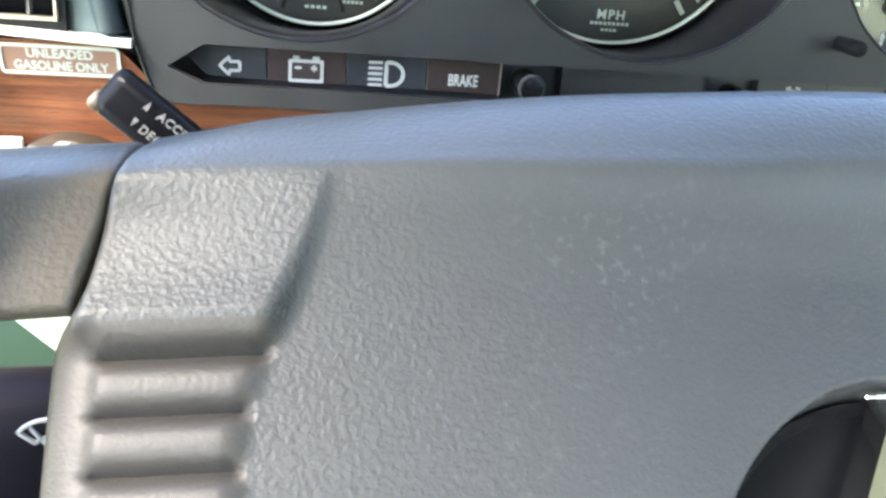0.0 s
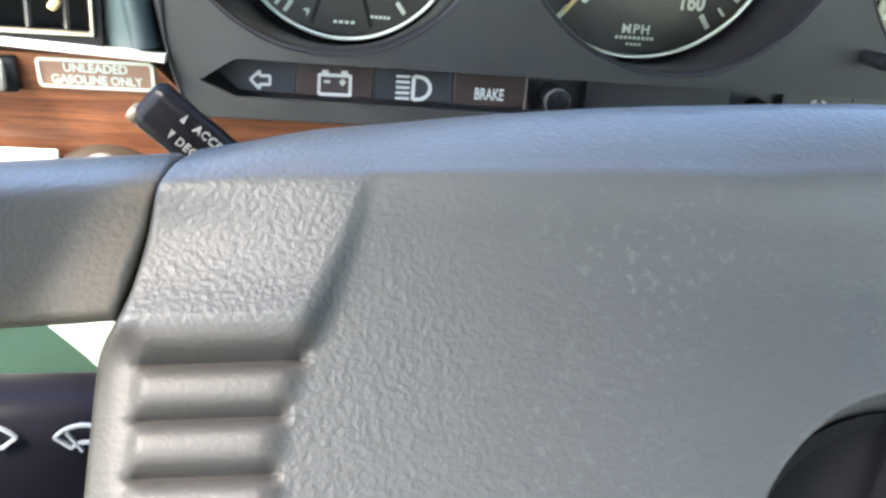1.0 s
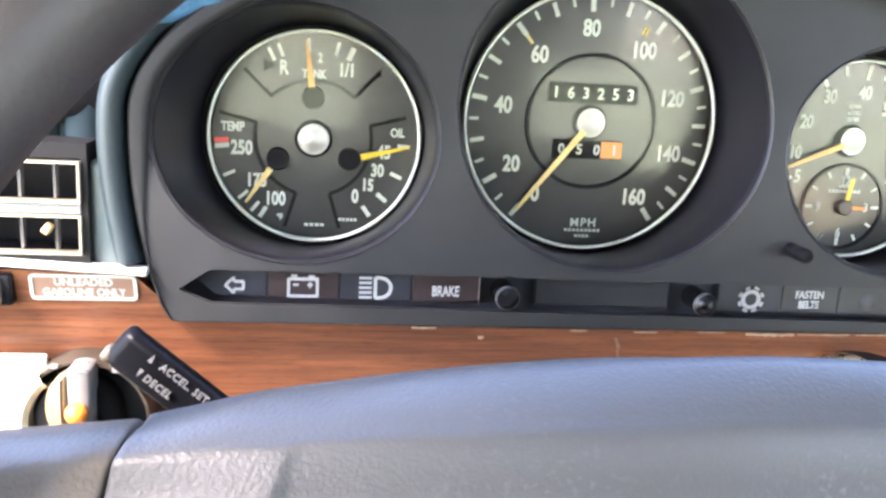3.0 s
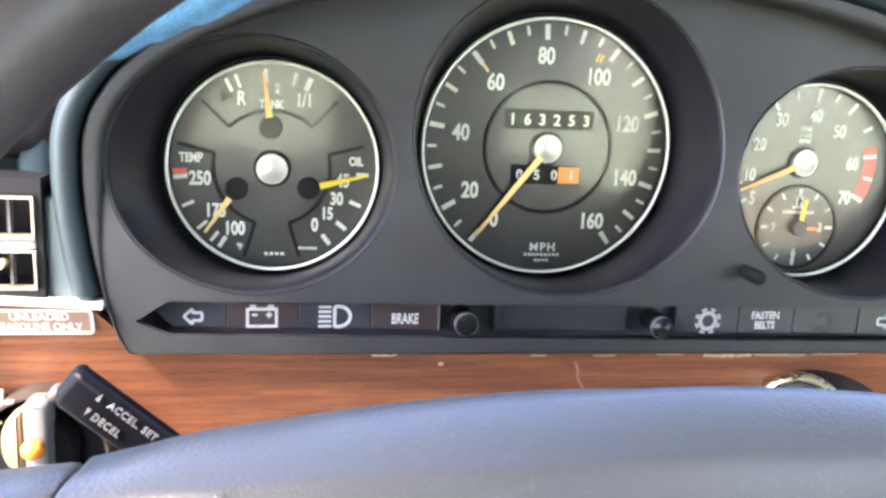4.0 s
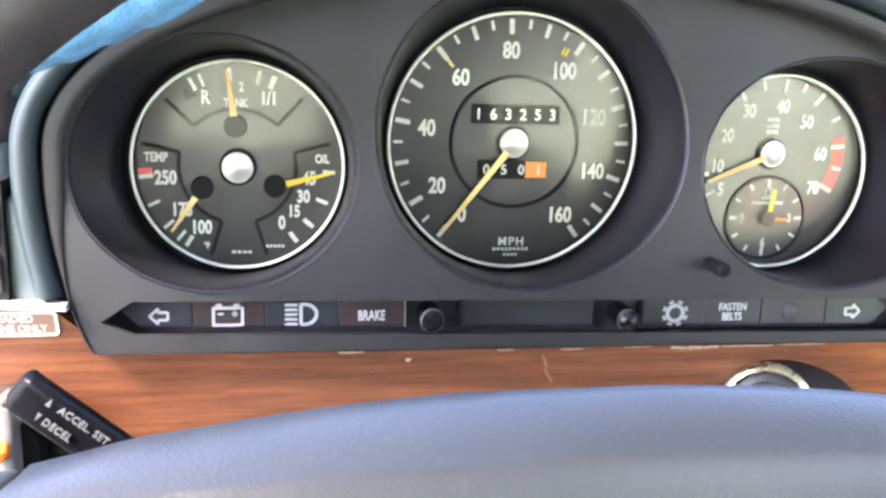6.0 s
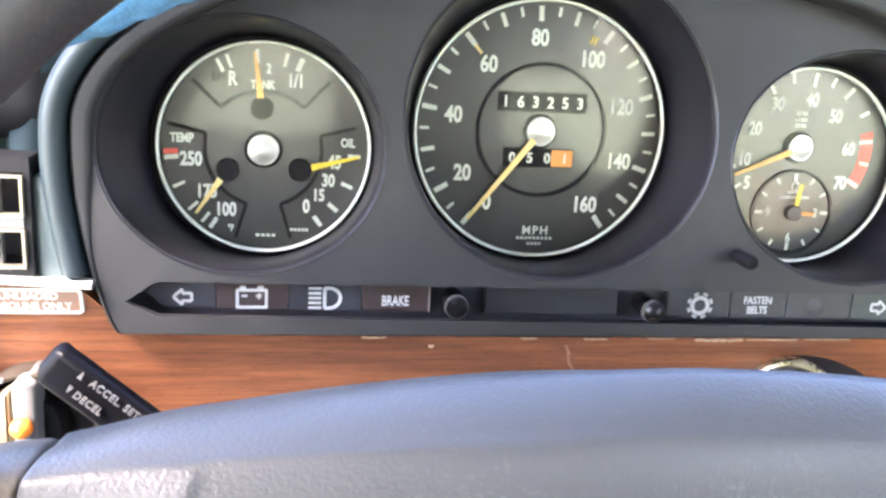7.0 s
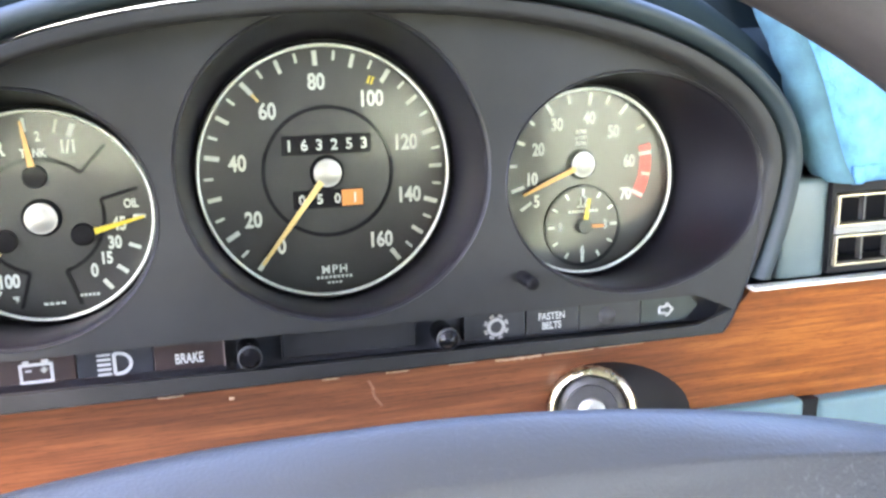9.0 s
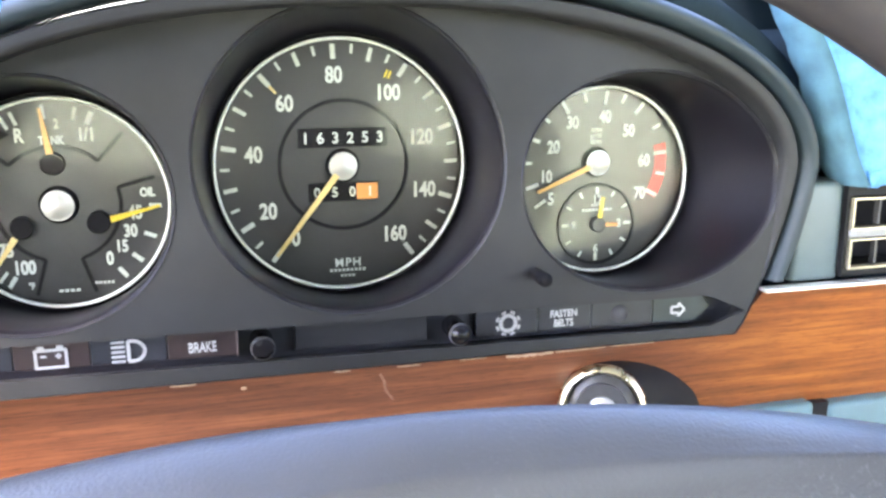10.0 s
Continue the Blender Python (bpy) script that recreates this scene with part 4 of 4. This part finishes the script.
def face_height(x, v, ribs=True):
    """How far the pad's face stands proud."""
    edge = -0.1195 - 0.0118 * smooth_step(-0.004, 0.040, v)
    width = 0.0012 + 0.0030 * smooth_step(0.0, 0.018, v)
    centre = smooth_step(edge - width, edge + 0.0004, x)
    wing = 0.0040 * min(1.0, max(0.0, v / 0.018)) * (1 - 0.75 * smooth_step(0.0180, 0.0250, v)) - 0.10 * max(0.0, edge - width - x) * smooth_step(-0.002, 0.008, v)
    h = 0.0004 - 0.010 * v + wing * (1 - centre)
    if ribs and v > 0.018 and x < edge:
        p = ((v - 0.0243) / 0.0081) % 1.0
        wave = math.sin(math.pi * (p + 0.075 * math.sin(2 * math.pi * p)))
        lip = smooth_step(-0.1542, -0.1518, x)
        fade = smooth_step(0.0185, 0.0230, v) * smooth_step(edge - 0.0004, edge - 0.0022, x)
        h += ((0.0033 * (wave - 1.0) + 0.0006) * lip - 0.0012 * (1 - lip)) * fade
    d = math.hypot(x - EMB[0], v - EMB[1])
    h -= 0.0150 * smooth_step(EMB[2] + 0.0022, EMB[2] - 0.0020, d)
    return h


def pad_section(x, ribs=True):
    """The pad's cross-section at x: from the back, over the top, down the face."""
    u = x - WX
    end = smooth_step(-0.110, -0.150, x)
    top = -0.0297 - 0.92 * u * u + 0.0024 * end
    hump = 0.0017 * smooth_step(-0.065, -0.015, x)
    base = Vector((x, -0.2235, -0.0440 - 0.12 * u * u))
    crease = Vector((x, -0.2235, min(-0.0381 - 0.45 * (x + 0.05) ** 2 + 0.0019 * smooth_step(-0.062, -0.026, x), top + hump - 0.0010)))
    apex = Vector((x, -0.2060 - 0.0055 * end - 1.5 * hump, top + hump))
    back = Vector((x, -0.1900, top - 0.007))
    deep = Vector((x, -0.1750, top - 0.035))
    slant = smooth_step(-0.122, -0.150, x)
    pts = [deep, back, back.lerp(apex, 0.6) + Vector((0, 0, 0.0012 - 0.8 * hump)), apex]
    for f in (0.2, 0.4, 0.6, 0.8, 0.92):
        pts.append(apex.lerp(crease, f) + Vector((0, -0.0007, 0.0010)) * (1 - abs(2 * f - 1) ** 2))
    for v in VS:
        pts.append(base + TAN * v + NRM * face_height(x, v, ribs) + (crease - base) * smooth_step(0.015, 0.0, v))
    for n, p in enumerate(pts):
        v = VS[n - 9] if n >= 9 else -0.002 * (9 - n) if n > 3 else -0.014
        p.x += slant * (0.0040 * min(1.0, max(0.0, 1 - v / 0.020)) + 0.0026 * smooth_step(0.0, -0.014, v))
    return pts


xs = [-0.1553 + 0.0009 * k for k in range(46)] + [float(x) for x in np.concatenate((np.linspace(-0.1125, -0.068, 22), np.linspace(-0.0672, 0.0, 85), np.linspace(0.0015, 0.135, 50)))]
loops = [pad_section(x) for x in xs]
first = pad_section(xs[0], ribs=False)
edge_line = pad_section(xs[0])
wall = []
for k, (off, back) in enumerate(((0.0056, 0.030), (0.0054, 0.012), (0.0046, 0.0056), (0.0032, 0.0028), (0.0014, 0.0008))):
    wall.append([p - NRM * back - Vector((off * (0.35 + 0.65 * smooth_step(-0.055, -0.066, p.z)), 0, 0)) for p in (first if back > 0.002 else edge_line)])
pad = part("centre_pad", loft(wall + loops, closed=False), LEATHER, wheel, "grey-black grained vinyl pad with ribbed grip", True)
sharp(pad, 55)
pad.data.materials.append(RIBS)
for f in pad.data.polygons:
    mid = sum((pad.data.vertices[v].co for v in f.vertices), Vector()) / len(f.vertices)
    v = (mid - Vector((mid.x, -0.2235, -0.0440 - 0.12 * (mid.x - WX) ** 2))).dot(TAN)
    if v > 0.0195 and mid.x < -0.1200 - 0.0118 * smooth_step(-0.004, 0.040, v):
        f.material_index = 1


def spoke_section(x, back=0.0):
    """The spoke's cross-section at x: from the back, over the top, down the face and under."""
    drop = 0.09 * (-0.155 - x)
    line = [(-0.185, -0.0760, 0.0), (-0.196, -0.0500, 0.004), (-0.2050, -0.0432, 0.0056), (-0.2120, -0.0417, 0.0056), (-0.2170, -0.0421, 0.0050), (-0.2205, -0.0430, 0.0044), (-0.2222, -0.0440, 0.0040), (-0.2236, -0.0454, 0.0036),
            (-0.2270, -0.0490, 0.0026), (-0.2310, -0.0533, 0.0012), (-0.2350, -0.0577, 0.0), (-0.2352, -0.0590, 0.0), (-0.2340, -0.0606, 0.0), (-0.2290, -0.0630, 0.0), (-0.2100, -0.0690, 0.0)]
    return [Vector((x + dx, y, z - drop)) - NRM * back for y, z, dx in line]


sp = [spoke_section(float(x)) for x in np.linspace(-0.260, -0.1574, 14)] + [spoke_section(-0.1566, 0.0006), spoke_section(-0.1562, 0.0020), spoke_section(-0.1540, 0.0140)]
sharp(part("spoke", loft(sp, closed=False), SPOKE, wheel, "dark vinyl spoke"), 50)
FACE = Matrix((( 1, 0, 0), (0, -TAN.y, NRM.y), (0, -TAN.z, NRM.z))).to_4x4()


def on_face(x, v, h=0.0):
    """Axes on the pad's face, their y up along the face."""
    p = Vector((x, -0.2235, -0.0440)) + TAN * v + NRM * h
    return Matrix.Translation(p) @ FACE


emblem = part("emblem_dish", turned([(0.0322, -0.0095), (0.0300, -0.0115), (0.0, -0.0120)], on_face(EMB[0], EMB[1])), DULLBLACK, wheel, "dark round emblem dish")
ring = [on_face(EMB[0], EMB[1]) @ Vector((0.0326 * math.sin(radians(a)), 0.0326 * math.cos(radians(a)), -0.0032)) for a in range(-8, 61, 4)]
part("emblem_ring", sweep(ring, round_section(0.0006, n=8), up=NRM), CHROME, emblem, "thin chrome arc", True)
bm = bmesh.new()
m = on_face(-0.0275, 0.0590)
a = [m @ Vector(p) for p in ((0.0, 0.0310, -0.0020), (-0.0165, 0.0, -0.0010), (0.0165, 0.0, -0.0010), (0.0, 0.0, 0.0030), (0.0, 0.0310, -0.0088), (-0.0165, 0.0, -0.0088), (0.0165, 0.0, -0.0088))]
vs = [bm.verts.new(p) for p in a]
for f in ((0, 1, 3), (0, 3, 2), (1, 2, 3), (0, 4, 5, 1), (0, 2, 6, 4), (1, 5, 6, 2), (4, 6, 5)):
    bm.faces.new([vs[k] for k in f])
part("emblem_wedge", bm, CHROME, emblem, "bright chrome wedge")

# rim
RIMR, RIMC, RTILT = 0.1969, Vector((-0.0074, -0.2627, -0.0645)), 31.8
side, upw = Vector((1, 0, 0)), Vector((0, math.sin(radians(RTILT)), math.cos(radians(RTILT))))
rim_path = [RIMC + side * RIMR * math.sin(2 * math.pi * k / 96) + upw * RIMR * math.cos(2 * math.pi * k / 96) for k in range(96)]
part("rim", sweep(rim_path, round_section(0.0149, 0.0149, 20), up=upw.cross(side), closed=True), RIM, wheel, "black leather-covered rim", True)

# ---- levers ----
lever = thing("cruise_lever", (-0.120, -0.150, -0.080), "glossy black cruise control lever with grey lettering", "lever")
LM = Matrix.Translation((-0.1672, -0.1550, -0.0464)) @ pose(0, 0, 0, 90, 0, 0) @ pose(0, 0, 0, 0, 0, -40.5)
b = box(0.0, 0.105, -0.0060, 0.0057, -0.0080, 0.0, 0.0030, 5)
for v in b.verts:
    if v.co.x < 0.003:
        v.co.z -= 0.0010
b.transform(LM)
sharp(part("lever_body", b, LEVER, lever), 60)
b = box(-0.0008, 0.0028, -0.0064, -0.0026, -0.0085, -0.0020, 0.0014, 3)
b.transform(LM)
sharp(part("end_cap", b, TANEDGE, lever, "tan corner of the end"), 60)
for t, yy in (("ACCEL. SET", 0.0022), ("DECEL", -0.0028)):
    lettering("lettering", t, 0.0020, LM @ pose(0.0198 if "S" in t else 0.0153, yy + 0.0012, 0.0002), LEVERTEXT, lever, 0.90, 0.00006, spacing=1.15)
for yy, d in ((0.0022, 1), (-0.0028, -1)):
    b = prism([(0.0088, -0.0011 * d), (0.0094, 0.0012 * d), (0.0100, -0.0011 * d)], -0.0002, 0.0002)
    b.transform(LM @ pose(0, yy + 0.0012, 0.0002) @ pose(0, 0, 0, -90, 0, 0))
    part("arrow_symbol", b, LEVERTEXT, lever)
stalk = thing("turn_signal_stalk", (-0.10, -0.16, -0.130), "blue-black turn signal stalk with a white wiper symbol", "lever")
b = sweep([(-0.300, -0.150, -0.1398), (-0.20, -0.150, -0.1398), (-0.10, -0.145, -0.1402)], [(0.013 * math.copysign(abs(math.cos(a)) ** 0.7, math.cos(a)), 0.0184 * math.copysign(abs(math.sin(a)) ** 0.7, math.sin(a))) for a in [2 * math.pi * k / 28 for k in range(28)]])
part("stalk_body", b, STALK, stalk, "", True)
b = bmesh.new()
for cx in (-0.1827, -0.2060):
    fan = [polar((cx, -0.1345), 0.0094, a) for a in range(-51, 52, 6)]
    low = [polar((cx, -0.1345), 0.0045, a) for a in range(-51, 52, 6)]
    for p, q in [*zip(fan, fan[1:]), *zip(low, low[1:]), (fan[0], low[0]), (fan[-1], low[-1]), (polar((cx, -0.1345), 0.0086, -31), polar((cx, -0.1345), 0.0022, -24))]:
        stroke(p, q, 0.0007, 0.0007, -0.1640, -0.1630, bm=b)
part("wiper_symbol", b, DIMPRINT, stalk)

# ---- switches ----
rotary = thing("light_switch", (-0.2000, -0.040, -0.1260), "black rotary light switch with a grey grip in a chrome ring", "switch")
RX, RZ = -0.2032, -0.1146
# One ring in two colours: dark where shaded, a pale arc where light catches it
sharp(part("index_ring", lathe([(0.0245, -0.034), (0.0245, -0.0505), (0.0241, -0.0520), (0.0231, -0.0520), (0.0225, -0.0500), (0.0223, -0.0440)], RX, RZ, n=64), RINGSHADE, rotary, "dull metal ring round the switch"), 50)
sharp(part("bright_arc", lathe([(0.0248, -0.0480), (0.0248, -0.0520), (0.0240, -0.0545), (0.0215, -0.0558), (0.0194, -0.0545), (0.0190, -0.0450)], RX, RZ, n=24, a0=232, a1=322), LITBRASS, rotary, "brassy arc for the ring's lit left side"), 50)
sharp(part("dial_plate", lathe([(0.0230, -0.0440), (0, -0.0445)], RX, RZ, n=56), DULLBLACK, rotary), 50)
sharp(part("knob", lathe([(0.0165, -0.0440), (0.0160, -0.0490), (0.0140, -0.0525), (0, -0.0535)], RX - 0.0030, RZ + 0.0018, n=40), DULLBLACK, rotary), 50)
grip = prism([(x, z) for x, z in circle_pts(0.0, 0.0, 0.0041, 0.0012, n=12, a0=-90, a1=90)] + [(0.0041, -0.0330), (-0.0041, -0.0330)], -0.0615, -0.0500, 0.0012, 2)
grip.transform(pose(-0.2022, 0, -0.0910))
sharp(part("grip", grip, GRIP, rotary, "light grey grip"), 50)
# Warm light on the grip's left side, put in as a yellow-brown cheek
cheek = prism([(x, z) for x, z in circle_pts(0.0, 0.0, 0.0068, 0.0120, n=16, a0=180, a1=360)], -0.0590, -0.0500, 0.0015, 2)
cheek.transform(pose(-0.2080, 0, -0.1060))
sharp(part("grip_cheek", cheek, WARMCHEEK, rotary, "warm-lit left cheek of the grip"), 50)
b = bmesh.new()
bmesh.ops.create_uvsphere(b, u_segments=20, v_segments=12, radius=0.0040)
b.transform(pose(-0.2026, -0.0640, -0.1060))
part("pilot_lamp", b, LAMPORANGE, rotary, "orange pilot lamp", True)
for a in (-22, 4, 30):
    c = polar((RX, RZ), 0.0248, a)
    part("print_bar", stroke((c[0] - 0.0012, c[1]), (c[0] + 0.0012, c[1]), 0.0012, 0.0012, -0.0549, -0.0530), LEVERTEXT, rotary)
# The sunlit patch beside the switch is put in as a white plate
part("switch_plate", box(-0.30, -0.2185, -0.0430, -0.0405, -0.160, -0.0915, 0.0008), WHITE, rotary, "plate behind the switch, coloured white for sunlight")

rocker = thing("rocker_switch", (-0.2365, -0.045, -0.072), "square black rocker switch with a white face", "switch")
sharp(part("housing", box(-0.250, -0.2275, -0.0490, -0.038, -0.0705, -0.0580, 0.0012, 3), BLACK, rocker), 40)
sharp(part("rocker", box(-0.2485, -0.2310, -0.0515, -0.0470, -0.0695, -0.0592, 0.0010, 2), HUB, rocker, "bright metal rocker"), 40)
part("face_mark", box(-0.2460, -0.2330, -0.0522, -0.0512, -0.0680, -0.0640), WHITE, rocker)

ign = thing("ignition_switch", (0.1330, -0.020, -0.1350), "chrome-ringed ignition lock in a black dome", "switch")
IA = Vector((-0.40, -0.90, 0.12)).normalized()
IM = Matrix.Translation((0.1085, -0.0450, -0.1085)) @ IA.to_track_quat("Z", "Y").to_matrix().to_4x4()
BM_ = Matrix.Translation((0.1480, -0.0160, -0.1200))
lo = []
for f, r in ((1.0, 0.0260), (0.8, 0.0262), (0.5, 0.0248), (0.2, 0.0222), (0.02, 0.0202)):
    ring = []
    for k in range(48):
        a = 2 * math.pi * k / 48
        p0 = IM @ Vector((0, 0, -0.002))
        c0 = p0.lerp(BM_.translation, f)
        ring.append(c0 + (IM.to_3x3() @ Vector((r * math.cos(a), r * math.sin(a), 0))))
    lo.append(ring)
part("dome", loft(lo), BLACKMATT, ign, "black dome", True)
sharp(part("chrome_ring", turned([(0.0200, -0.0030), (0.0203, 0.0010), (0.0196, 0.0030), (0.0176, 0.0036), (0.0164, 0.0024), (0.0160, -0.0010)], IM, 56), BRASS, ign, "chrome ring"), 60)
sharp(part("barrel", turned([(0.0162, -0.0040), (0.0155, -0.0005), (0.0120, 0.0010), (0.0118, 0.0026), (0.0080, 0.0030), (0, 0.0031)], IM, 48), BARREL, ign), 45)
sharp(part("key_core", turned([(0.0064, 0.0020), (0.0063, 0.0048), (0.0055, 0.0055), (0, 0.0056)], IM, 36), HUB, ign, "metal lock core"), 45)
b = box(-0.0042, 0.0042, -0.0007, 0.0007, 0.0052, 0.0060)
b.transform(IM)
part("key_slot", b, BLACKMATT, ign)

# ---- trim below the dashboard ----
trim = thing("lower_trim_panel", (-0.30, -0.095, -0.50), "dark green lower trim panel with a painted sunlit upper corner", "trim panel")
part("panel", box(-0.60, -0.150, -0.100, -0.090, -0.60, -0.1280), GREEN, trim)
# Sun patch with a diagonal edge, made as a cream wedge on the panel
part("pale_corner", prism([(-0.2090, -0.1285), (-0.150, -0.1270), (-0.150, -0.200), (-0.1975, -0.1400)], -0.1035, -0.1003), SUNPATCH, trim, "cream wedge painted as a sun patch")

# ---- dashboard mat ----
felt_mat = thing("dashboard_mat", (0.30, 0.10, 0.062), "light blue felt dashboard mat draped over the cowl", "dashboard mat")
rows = []
for k in range(25):
    f = k / 24
    z = -0.010 + 0.095 * min(1.0, f * 1.25)
    e = smooth_step(0.55, 1.0, f)
    y = -0.050 + 0.008 * smooth_step(0.25, 0.8, f) + 0.28 * max(0.0, f - 0.8) / 0.2
    z -= 0.02 * max(0.0, f - 0.8)
    xl = 0.2280 - 0.53 * (z + 0.010) + 0.11 * max(0.0, z) + 0.55 * 0.28 * max(0.0, f - 0.8) / 0.2
    w = 0.0015 * math.sin(9 * f)
    line = [(xl + 0.006, y + 0.022, z + 0.002), (xl, y + 0.010, z), (xl + 0.001, y + 0.002, z), (xl + 0.006, y - 0.003 + w, z), (xl + 0.011, y - 0.004 + w, z)]
    for j in range(1, 16):
        g = j / 15
        line.append((xl + 0.011 + 0.55 * g * g, y - 0.004 + 0.0025 * math.sin(14 * g + 3 * f) * (1 - e) + 0.012 * g, z + 0.004 * g * (1 - f)))
    rows.append(line)
# Turned left edge of the felt; its shade is put in as a darker colour
hem = [[(r[3][0] + dx - 0.0012 * f * abs(math.sin(5.3 * k) + 0.6 * math.sin(11.7 * k)), r[3][1] + dy, r[3][2]) for dx, dy, f in ((-0.0075, 0.0150, 1.0), (-0.0082, 0.0060, 1.0), (-0.0050, -0.0012, 0.4), (0.0, -0.0030, 0.0), (0.0014, -0.0006, 0.0))] for k, r in enumerate(rows)]
part("hem", loft(hem, closed=False), FELTSHADE, felt_mat, "turned felt edge, coloured dark for shade", True)
fold = [(x, y - 0.0006, z + 0.0034) for x, y, z in rows[0][3:]]
part("turned_edge", sweep(fold, round_section(0.0016, 0.0042, 12), up=Vector((0, 0, 1))), FELT, felt_mat, "turned lower edge of the felt", True)
part("drape", loft(rows, closed=False), FELT, felt_mat, "light blue felt", True)
# rolled flap over the left of the cowl
path = [(-0.1150 - 0.084 * k / 20, -0.100 + 0.006 * math.sin(2.4 * k / 20), 0.0645 - 0.0412 * (k / 20) ** 1.3) for k in range(21)]
loops = []
for k, p in enumerate(path):
    r = 0.0140 * math.sqrt(max(0.02, 1 - max(0.0, 1 - k / 3.0) ** 2)) * (1 - 0.85 * smooth_step(9, 20, k)) + 0.0006 * math.sin(2.1 * k)
    loops.append([(p[0] + 0.35 * r * math.cos(a), p[1] + 1.5 * r * math.sin(a), p[2] + r * math.cos(a)) for a in [2 * math.pi * i / 24 for i in range(24)]])
part("rolled_flap", loft(loops, caps=(True, True)), FELT, felt_mat, "rolled edge of the felt", True)

# ---- unseen cabin shell, added to block and bounce light ----
tagged(part("floor", box(-0.62, 1.30, -2.2, 0.6, -0.85, -0.80), CARPET), "dark brown carpeted cabin floor", "floor", kind="structure")
# Unseen blocks behind the driver, added to darken parts of the dial reflections
bm = box(-0.62, 1.30, -0.93, -0.88, -0.85, -0.34, 0.02)
for x0, x1, z1 in ((-0.60, -0.16, -0.085), (-0.16, 0.28, -0.09), (0.28, 0.36, -0.20), (0.52, 1.28, -0.22), (-0.07, 0.17, 0.06)):
    box(x0, x1, -0.90, -0.80, -0.40, z1, 0.03, 4, bm=bm)
box(-0.09, 0.29, -0.90, -0.80, 0.01, 0.30, 0.03, 4, bm=bm)
box(-0.60, -0.10, -0.90, -0.80, 0.05, 0.36, 0.03, 4, bm=bm)
tagged(part("wall_rear", bm, SHELL), "unseen dark tan blocks that shape the gauge reflections", "wall", kind="structure")
# Unseen side panels, added to limit side light and bounce it warm
tagged(part("wall_left", box(-0.66, -0.62, -2.2, 0.6, -0.85, -0.20), CLOTH), "unseen tan side panel, sized to shape the cabin light", "wall", kind="structure")
bm = box(1.30, 1.34, -2.2, -0.9, -0.85, -0.30)
tagged(part("wall_right", box(1.30, 1.34, -0.9, 0.6, -0.85, 0.38, bm=bm), CLOTH), "unseen tan side panel, sized to shape the cabin light", "wall", kind="structure")
# Unseen ground, added as the bright surface mirrored in the dials
tagged(part("ground", box(-400, 400, -400, 400, -1.30, -1.10), GROUND), "unseen grey-green ground that brightens the gauge reflections", "ground", kind="structure")
# Unseen roof, added with its edges set to keep sun off the cluster
tagged(part("ceiling", box(-0.645, 1.30, -2.2, -0.12, 0.58, 0.61), LINING), "unseen grey roof sheet that blocks sun and sky", "ceiling", kind="structure")
